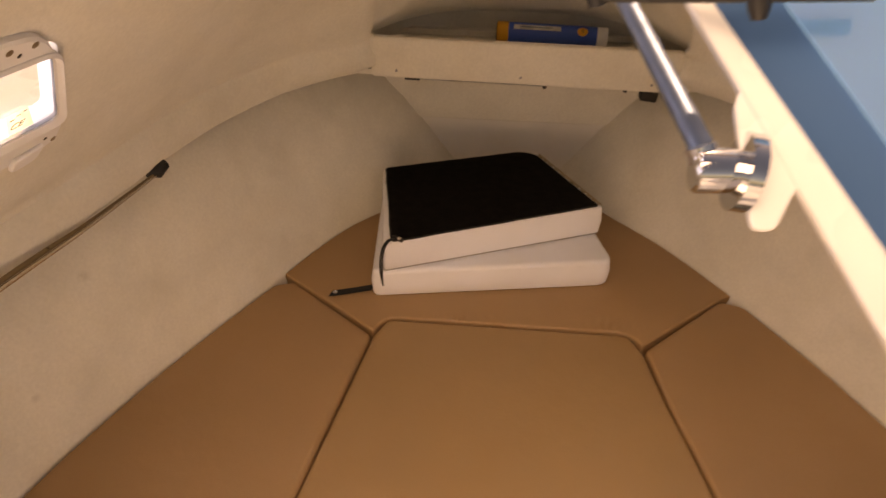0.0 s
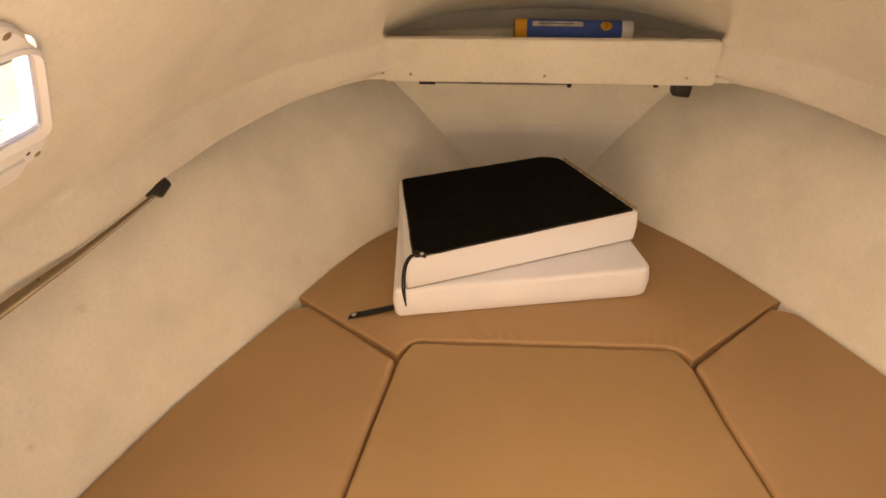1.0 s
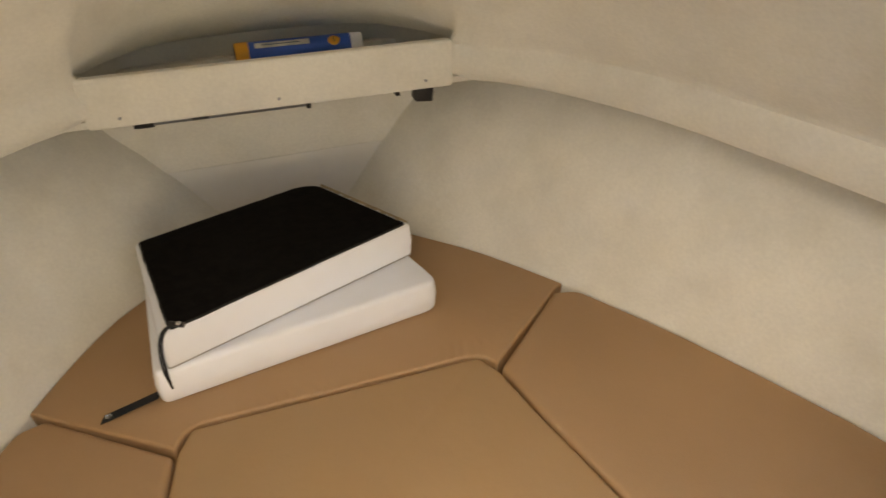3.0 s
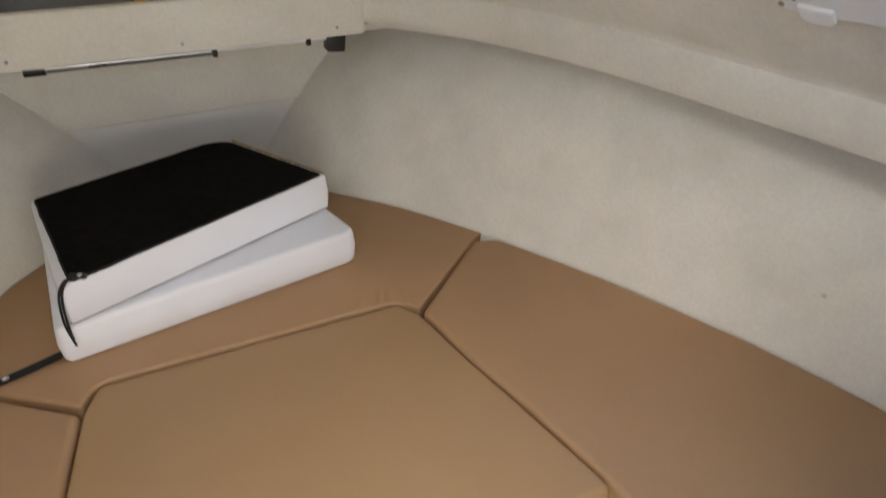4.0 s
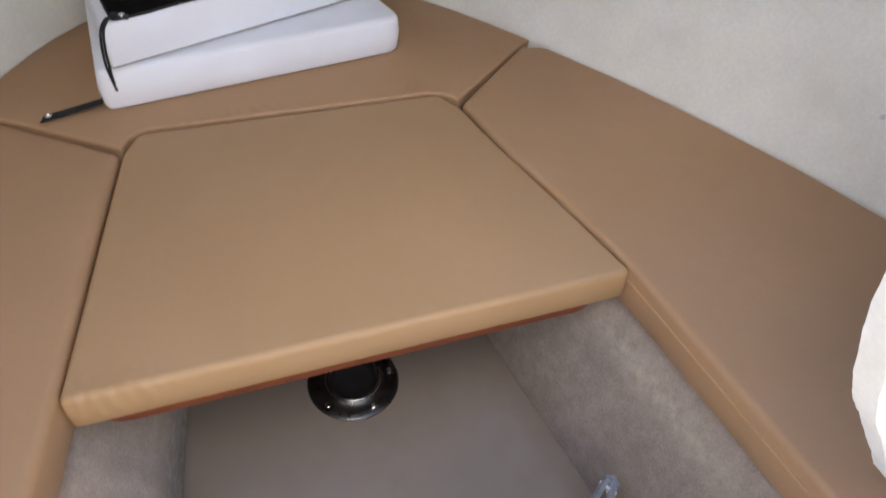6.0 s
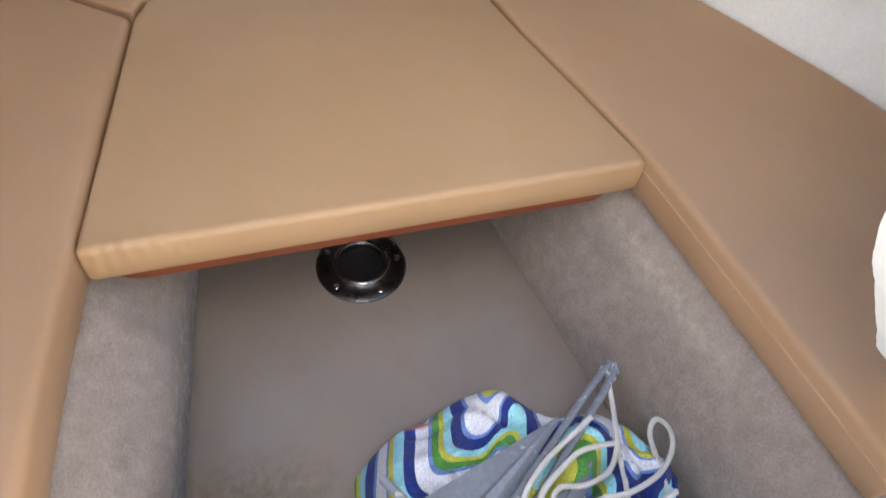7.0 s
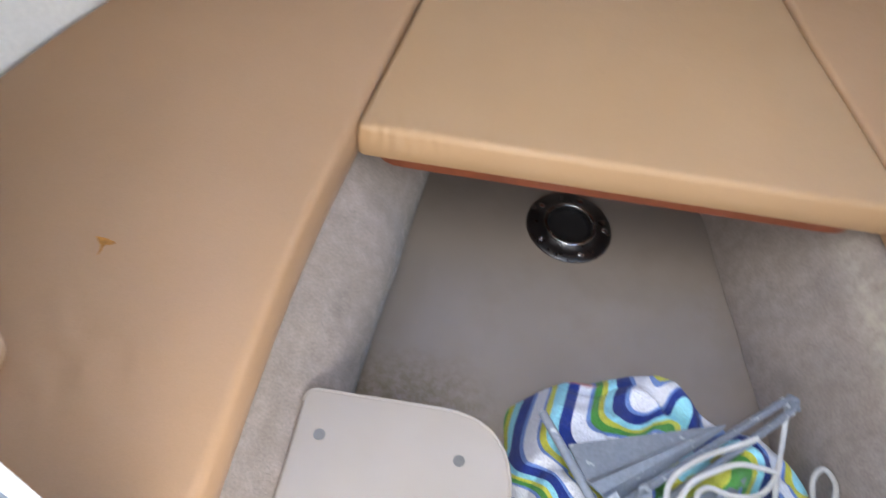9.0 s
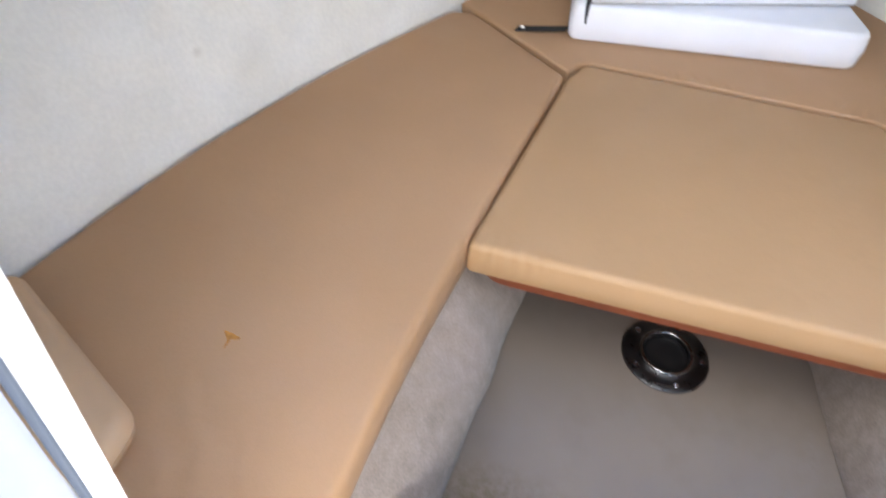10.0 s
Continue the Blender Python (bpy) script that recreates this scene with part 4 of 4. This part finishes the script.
# ---- poles under the shelf and the liner lip ----
hook = thing("boat_hook", "grey boat hook shaft clipped beneath the shelf", "boat hook")
part("shaft", sweep([(-0.285, 0.836, 0.750), (0.065, 0.834, 0.746)], 0.0100, 12), POLE, hook)
part("shaft", sweep([(0.065, 0.834, 0.748), (0.330, 0.832, 0.746)], 0.0065, 12), PLASTIC, hook, "white inner shaft")
part("end_cap", sweep([(-0.285, 0.836, 0.749), (-0.248, 0.836, 0.748)], 0.0120, 12), BLACK, hook, "black end grip")
for x in (0.064, 0.261):
    part("clip", box(x - 0.005, x + 0.005, 0.819, 0.849, 0.735, 0.773, 0.002), BLACK, hook, "black clip")
part("bracket", box(0.302, 0.343, 0.815, 0.852, 0.714, 0.773, 0.005, Matrix.Translation((0.322, 0.83, 0.74)) @ Matrix.Rotation(radians(6), 4, "Y") @ Matrix.Translation((-0.322, -0.83, -0.74))), BLACK, hook, "black hook bracket")

rod = thing("fishing_rod", "bronze tapered rod held beneath the liner lip", "rod")
a = Vector((-0.702, 0.300, 0.757))
way = spline([a, (-0.737, 0.118, 0.769), (-0.766, -0.034, 0.786), (-0.856, -0.47, 0.822)], 6)
part("shaft", sweep(way, [0.0022 + 0.0036 * i / (len(way) - 1) for i in range(len(way))], 16), BRONZE, rod)
part("line", sweep([p + Vector((0.003 + 0.004 * i / (len(way) - 1), 0, -0.0030 - 0.0055 * i / (len(way) - 1))) for i, p in enumerate(way)], [0.0018 + 0.003 * i / (len(way) - 1) for i in range(len(way))], 14), mat("bright_rod", (0.70, 0.64, 0.55), 0.2, 0.9, vary=0.04), rod, "bright thin rod section beside the shaft")
part("tip_holder", sweep([a + Vector((-0.012, -0.004, 0.004)), a + Vector((0.0, 0.012, 0.0)), a + Vector((0.006, 0.034, 0.004))], [0.008, 0.015, 0.012], 14), BLACK, rod, "black rubber tip holder")

# ---- table socket ----
socket = thing("table_base", "chrome table pedestal socket screwed to the sole", "socket", at=(0.0055, 0.0005, 0))
flange = part("flange", lathe([(0.083, 0.0), (0.084, 0.002), (0.083, 0.005), (0.078, 0.0075), (0.066, 0.0085), (0.056, 0.010), (0.0525, 0.0125), (0.050, 0.0135), (0.0465, 0.013), (0.0445, 0.011), (0.0445, 0.002)], 64), DARK_CHROME, socket, "polished dark chrome flange")
part("bore", lathe([(0.0440, 0.0015), (0.0440, 0.0035), (0.036, 0.0040), (0.035, 0.0032), (0.010, 0.0030)], 40), BORE, socket, "black hollow socket")
for k in range(5):
    a = radians(72 * k)
    part("screw", dome(0.0062, (0.0686 * math.cos(a), 0.0686 * math.sin(a), 0.0083)), CHROME, flange, "small bright screw")
for k in range(9):
    a = radians(-104 + 3.2 * k)
    c = box(-0.0013, 0.0013, -0.0022, 0.0022, 0, 0.0006)
    c.transform(Matrix.Rotation(a, 4, "Z") @ Matrix.Translation((0.0735, 0, 0.0080)) @ Matrix.Rotation(radians(90), 4, "Z"))
    part("mark", c, STEEL, flange)

collar = [Vector((0.0480 * math.cos(2 * math.pi * k / 48), 0.0480 * math.sin(2 * math.pi * k / 48), 0.0125)) for k in range(49)]
part("collar", sweep(collar, 0.0042, 10), mat("worn_chrome", (0.42, 0.40, 0.39), 0.22, 1.0, vary=0.1, scale=30), flange, "bright collar round the hole")
ringline = [Vector((0.0832 * math.cos(2 * math.pi * k / 64), 0.0832 * math.sin(2 * math.pi * k / 64), 0.0022)) for k in range(65)]
part("rim", sweep(ringline, 0.0013, 6), CHROME, flange, "bright polished edge")

# ---- step ----
step = thing("step", "beige moulded step with two screws beside the towel", "step")
top = [(-0.383, -0.488), (-0.119, -0.492), (-0.125, -0.80), (-0.403, -0.80)]
tread = part("tread", slab(top, 0.204, 0.221, 0.004, corner=[0.018, 0.095, 0.01, 0.01], n=9), STEP, step)
trim = [Vector((v.x, v.y, 0.2195)) for v in fillet(top, [0.018, 0.095, 0.01, 0.01], 9)]
part("piping", sweep(trim[:24], 0.0022, 6), STEP, step)
part("riser", box(-0.360, -0.175, -0.79, -0.60, 0.0, 0.206, 0.004), STEP, step)
for x, y in ((-0.356, -0.545), (-0.185, -0.553)):
    part("screw", dome(0.0046, (x, y, 0.2206), (0, 0, 1), 0.3), mat("dull_screw", (0.17, 0.165, 0.16), 0.5, 0.2), tread, "grey cross-head screw")
    part("washer", lathe([(0.0075, 0), (0.007, 0.0010), (0.005, 0.0010)], 16, (x, y, 0.2206)), bpy.data.materials["dull_screw"], tread)

# ---- towel ----
RIM = [(-170, 0.20), (-150, 0.21), (-120, 0.21), (-90, 0.20), (-60, 0.22), (-30, 0.25), (-8, 0.245), (10, 0.245), (28, 0.255), (50, 0.222), (75, 0.216), (98, 0.256), (118, 0.272), (140, 0.268), (165, 0.240), (190, 0.20)]
TC = Vector((0.118, -0.565, 0))


def towel_height(x, y, k):
    """Height of the heap; k is 0 in its middle and 1 at its rim."""
    fold = noise.noise(Vector((x * 9, y * 9, 3.0))) * 0.5 + 0.35 * noise.noise(Vector((x * 21 + 4, y * 15, 1.0)))
    a = math.atan2(y - TC.y, x - TC.x)
    fold += 0.55 * k * math.sin(9 * a + 4 * noise.noise(Vector((x * 8, y * 8, 2))))
    ridge = 1 - abs(noise.noise(Vector((x * 7 + 11, y * 11, 7.0)))) * 2
    warp = Vector((x + 0.03 * noise.noise(Vector((x * 12, y * 12, 9))), y + 0.03 * noise.noise(Vector((x * 12, y * 12, 19))), 0))
    crease = 1 - abs(noise.noise(Vector((warp.x * 16 + 3, warp.y * 10, 4.0)))) * 3
    valley = min(abs(noise.noise(Vector((warp.x * 11 + 7, warp.y * 13, 12.0)))) * 5, 1)
    fold += 0.30 * max(crease, 0) + 0.75 * (valley**0.6 - 0.8)
    return max(0.004, (0.112 + 0.037 * fold + 0.020 * ridge) * (1 - k**8) * (0.84 + 0.16 * (1 - k)) + 0.026 * (1 - k**10))


bm = bmesh.new()
rows = []
for i in range(1, 71):
    k = i / 70
    row = []
    for j in range(200):
        a = 360 * j / 200
        aa = a if a <= 190 else a - 360
        r = float(np.interp(aa, [p for p, _ in RIM], [q for _, q in RIM])) * (1 + 0.10 * noise.noise(Vector((math.cos(radians(a)) * 3, math.sin(radians(a)) * 3, 5))) + 0.03 * math.sin(radians(a) * 9))
        x, y = TC.x + r * k * math.cos(radians(a)), TC.y + r * k * math.sin(radians(a))
        bulge = 1 + 0.035 * math.sin(min(k, 1) * math.pi)
        row.append(bm.verts.new((TC.x + (x - TC.x) * bulge, TC.y + (y - TC.y) * bulge, towel_height(x, y, k) if i < 70 else 0.003)))
    rows.append(row)
mid = bm.verts.new((TC.x, TC.y, towel_height(TC.x, TC.y, 0)))
for j in range(200):
    bm.faces.new((mid, rows[0][j], rows[0][(j + 1) % 200]))
for u, v in zip(rows, rows[1:]):
    for j in range(200):
        bm.faces.new((u[j], v[j], v[(j + 1) % 200], u[(j + 1) % 200]))
bm.faces.new(rows[-1])
tagged(link("towel", bm, TOWEL), "crumpled beach towel with blue, green and yellow waves", "towel")

# ---- anchor ----
anchor = thing("anchor", "galvanised folding anchor lying on the crumpled towel", "anchor")
tip, heel = Vector((0.309, -0.369, 0.132)), Vector((0.012, -0.592, 0.200))
side_v = Vector((-0.30, 0.55, 0)).normalized() * 0.011
for s in (-1, 1):
    off = side_v * s
    path = [heel + off * 1.1, heel.lerp(tip, 0.5) + off, heel.lerp(tip, 0.93) + off * 0.8, tip + off * 0.35]
    part("shank_bar", sweep(spline(path, 4), 0.0058, 8), GALV, anchor)
part("shank_eye", sweep([tip + side_v * 0.9 + Vector((0, 0, 0.001)), tip + (tip - heel).normalized() * 0.011, tip - side_v * 0.9], 0.0062, 8), GALV, anchor, "worn shank end")
part("bolt", sweep([tip - (tip - heel).normalized() * 0.012 + side_v * 1.3, tip - (tip - heel).normalized() * 0.012 - side_v * 1.3], 0.004, 8), STEEL, anchor)
part("stock", sweep([(-0.072, -0.452, 0.162), (-0.010, -0.570, 0.186), (0.07, -0.722, 0.17)], 0.0065, 10), GALV, anchor, "round stock bar")
# flukes: a flat blade with a raised middle rib
for ridge, back, base, bottom in (((0.184, -0.432, 0.165), (-0.038, -0.494, 0.170), (-0.012, -0.560, 0.192), (0.020, -0.566, 0.180)),
                                  ((0.206, -0.500, 0.158), (0.052, -0.575, 0.176), (0.050, -0.612, 0.188), (0.080, -0.655, 0.172))):
    t, b1, b2, b3 = (Vector(q) for q in (ridge, back, base, bottom))
    mid_b = b2.copy()
    bm = bmesh.new()
    vs = [bm.verts.new(q) for q in (t, b1, b1.lerp(mid_b, 0.75), mid_b, mid_b.lerp(b3, 0.6), b3, t.lerp(b3, 0.02) + Vector((0, -0.006, -0.002)))]
    crest = [bm.verts.new(q) for q in (t + Vector((0, 0, 0.004)), b1.lerp(mid_b, 0.85) + Vector((0, 0, 0.010)), mid_b.lerp(b3, 0.25) + Vector((0, 0, 0.010)))]
    bm.faces.new((vs[0], vs[1], vs[2]))
    bm.faces.new((vs[0], vs[2], crest[1], crest[0]))
    bm.faces.new((crest[0], crest[1], crest[2]))
    bm.faces.new((crest[0], crest[2], vs[4], vs[6]))
    bm.faces.new((vs[6], vs[4], vs[5]))
    bmesh.ops.recalc_face_normals(bm, faces=bm.faces)
    bmesh.ops.solidify(bm, geom=bm.faces[:], thickness=0.004)
    part("fluke", bm, GALV, anchor, "sharp blade with a pressed rib")
part("crown_plate", plate([(0.010, -0.560, 0.216), (-0.018, -0.580, 0.192), (0.012, -0.632, 0.186), (0.046, -0.618, 0.209)], 0.004), GALV, anchor)
part("crown_plate", plate([(0.046, -0.618, 0.209), (0.012, -0.632, 0.186), (0.030, -0.690, 0.17), (0.070, -0.67, 0.18)], 0.004), GALV, anchor)


# ---- chain ----
def ring_link(at, q, rx=0.0115, ry=0.0075, r=0.0024):
    path = [Vector((rx * math.cos(2 * math.pi * k / 18), ry * math.sin(2 * math.pi * k / 18), 0)) for k in range(18)]
    bm = bmesh.new()
    rows = []
    for i, p in enumerate(path):
        t = (path[(i + 1) % 18] - path[i - 1]).normalized()
        n = Vector((-t.y, t.x, 0))
        rows.append([bm.verts.new(p + n * r * math.cos(a) + Vector((0, 0, r * math.sin(a)))) for a in [2 * math.pi * k / 7 for k in range(7)]])
    for i in range(18):
        u, v = rows[i], rows[(i + 1) % 18]
        for k in range(7):
            bm.faces.new((u[k], u[(k + 1) % 7], v[(k + 1) % 7], v[k]))
    bm.transform(Matrix.Translation(at) @ q)
    return bm


chain = thing("chain", "short galvanised chain heaped by the anchor crown", "chain")
way = resample(spline([(0.052, -0.548, 0.192), (0.044, -0.570, 0.196), (0.055, -0.598, 0.196), (0.085, -0.618, 0.190), (0.125, -0.610, 0.182), (0.160, -0.585, 0.172), (0.195, -0.575, 0.168),
                       (0.205, -0.600, 0.172), (0.165, -0.622, 0.180), (0.11, -0.645, 0.185), (0.06, -0.64, 0.190)], 14), 0.0155)
for i in range(len(way) - 1):
    v = (way[i + 1] - way[i]).normalized()
    q = v.to_track_quat("X", "Z").to_matrix().to_4x4() @ Matrix.Rotation(radians(35 + 90 * (i % 2) + random.uniform(-15, 15)), 4, "X")
    part("link", ring_link(way[i], q), GALV, chain)
part("shackle", sweep(spline([(0.040, -0.566, 0.192), (0.046, -0.548, 0.195), (0.054, -0.544, 0.197), (0.058, -0.556, 0.196), (0.050, -0.570, 0.193)], 6), 0.0035, 8), GALV, chain, "bow shackle")


# ---- rope ----
def lay_rope(pts):
    """Three-strand laid rope along one line."""
    p = resample(spline(pts, 24), 0.0010)
    return part("strand", sweep(p, 0.0042, 24, lobes=3, pitch=0.0140), ROPE, rope)


rope = thing("anchor_rope", "white three-strand anchor rope in loose loops", "rope")
lay_rope([(0.303, -0.374, 0.128), (0.292, -0.398, 0.136), (0.275, -0.446, 0.140), (0.254, -0.490, 0.149), (0.222, -0.521, 0.158), (0.180, -0.531, 0.168), (0.146, -0.526, 0.172), (0.128, -0.541, 0.175),
          (0.138, -0.564, 0.178), (0.160, -0.583, 0.178), (0.183, -0.602, 0.175), (0.212, -0.620, 0.170), (0.245, -0.640, 0.155)])
lay_rope([(0.256, -0.490, 0.146), (0.246, -0.522, 0.152), (0.237, -0.550, 0.156), (0.218, -0.596, 0.164), (0.207, -0.626, 0.166), (0.195, -0.67, 0.16)])
lay_rope([(0.29, -0.650, 0.110), (0.298, -0.612, 0.116), (0.306, -0.572, 0.122), (0.312, -0.522, 0.128), (0.322, -0.478, 0.126), (0.349, -0.456, 0.114), (0.363, -0.474, 0.112), (0.345, -0.506, 0.124),
          (0.300, -0.537, 0.142), (0.235, -0.556, 0.170), (0.181, -0.558, 0.186), (0.149, -0.576, 0.192), (0.128, -0.598, 0.188), (0.094, -0.614, 0.186), (0.060, -0.63, 0.178), (0.03, -0.67, 0.165)])
lay_rope([(0.234, -0.442, 0.156), (0.190, -0.464, 0.168), (0.138, -0.491, 0.182), (0.092, -0.526, 0.196), (0.078, -0.556, 0.200), (0.085, -0.591, 0.202), (0.100, -0.612, 0.196), (0.126, -0.630, 0.186), (0.16, -0.66, 0.17)])
lay_rope([(0.254, -0.484, 0.150), (0.225, -0.484, 0.158), (0.189, -0.489, 0.170), (0.143, -0.512, 0.186), (0.112, -0.532, 0.200), (0.09, -0.56, 0.204)])
lay_rope([(0.066, -0.628, 0.192), (0.096, -0.613, 0.198), (0.131, -0.605, 0.200), (0.194, -0.602, 0.188), (0.244, -0.604, 0.168), (0.294, -0.612, 0.138), (0.318, -0.640, 0.112)])
lay_rope([(0.222, -0.596, 0.178), (0.264, -0.579, 0.160), (0.296, -0.570, 0.146), (0.313, -0.565, 0.136)])
lay_rope([(0.09, -0.66, 0.175), (0.15, -0.638, 0.184), (0.21, -0.634, 0.176), (0.27, -0.645, 0.150), (0.31, -0.68, 0.11)])

# ---- hatch lid with its strut ----
lid = thing("hatch_lid", "raised white hatch lid with blue acrylic and chrome strut", "hatch")
p0, p1 = Vector((0.034, -0.365, 1.329)), Vector((0.175, -0.545, 1.155))
run = (p1 - p0).normalized()
out = Vector((0.75, 0.20, 0.62))
out = (out - run * out.dot(run)).normalized()
nrm = run.cross(out).normalized()


def lid_m(o):
    return Matrix(((run.x, out.x, nrm.x, o.x), (run.y, out.y, nrm.y, o.y), (run.z, out.z, nrm.z, o.z), (0, 0, 0, 1)))


NEAR = Matrix.Translation((-0.0208, -0.1958, 0.3748)) @ Matrix.Scale(0.7437, 4)


def lid_part(name, bm, material, parent, label=""):
    bm.transform(NEAR)
    return part(name, bm, material, parent, label)


L = (p1 - p0).length
def strip(a0, a1, b0, b1, z0, z1, bevel):
    """A tapering strip along the lid's edge, from a to b across."""
    bm = slab([(-0.10, a0), (L + 0.14, a1), (L + 0.14, b1), (-0.10, b0)], z0, z1, bevel)
    bm.transform(lid_m(p0))
    return bm


lid_part("rail", strip(-0.008, -0.008, -0.0050, 0.0290, -0.007, 0.007, 0.002), GELCOAT, lid, "glossy white rail")
lid_part("gasket", strip(-0.0050, 0.0290, 0.022, 0.060, -0.006, 0.002, 0.0), mat("blue_frame", (0.022, 0.125, 0.30), 0.8), lid, "blue frame edge")
lid_part("pane", strip(0.022, 0.060, 0.75, 0.75, -0.004, 0.004, 0.0), SMOKE, lid, "blue-tinted acrylic").visible_shadow = False
lug = slab([(0.066, 0.0), (0.080, -0.014), (0.093, -0.019), (0.143, -0.037), (0.149, -0.027), (0.128, 0.0)], -0.006, 0.006, 0.002, corner=[0, 0.004, 0.004, 0.005, 0.005, 0], n=3)
lug.transform(lid_m(p0))
lid_part("lug", lug, GELCOAT, lid, "white moulded lug")
lid_part("hinge_disc", sweep([(0.064, -0.441, 1.2485), (0.072, -0.4415, 1.2475)], 0.0215, 28), CHROME, lid, "chrome mounting disc")
lid_part("knuckle", sweep([(0.041, -0.4410, 1.2475), (0.043, -0.4410, 1.2475), (0.059, -0.4415, 1.2485), (0.066, -0.4415, 1.2485)], [0.0105, 0.0125, 0.0125, 0.0110], 28), CHROME, lid, "chrome strut knuckle")
part("strut", sweep([(0.0140, -0.5190, 1.3085), (-0.005, -0.400, 1.330), (-0.022, -0.296, 1.350)], 0.0050, 20), STRUT, lid, "chrome tubular strut")
lid_part("strut_pin", sweep([(0.0475, -0.4370, 1.2520), (0.0440, -0.4340, 1.2590)], 0.0085, 16), CHROME, lid)
grey = mat("grey_bracket", (0.014, 0.014, 0.016), 0.5)
bar = part("crossbar", sweep([(-0.030, -0.4870, 1.3585), (0.005, -0.4960, 1.3625), (0.060, -0.5110, 1.3700)], 0.0032, 10), grey, lid, "dark grey cross bar")
part("knob", sweep([(0.0195, -0.5140, 1.3680), (0.0205, -0.5150, 1.3640), (0.0212, -0.5155, 1.3605)], [0.0045, 0.0040, 0.0028], 14), grey, bar, "dark grey knob")
part("end_clamp", sweep([(-0.034, -0.4860, 1.3600), (-0.032, -0.4868, 1.3540)], 0.0036, 12), grey, bar, "dark grey clamp")
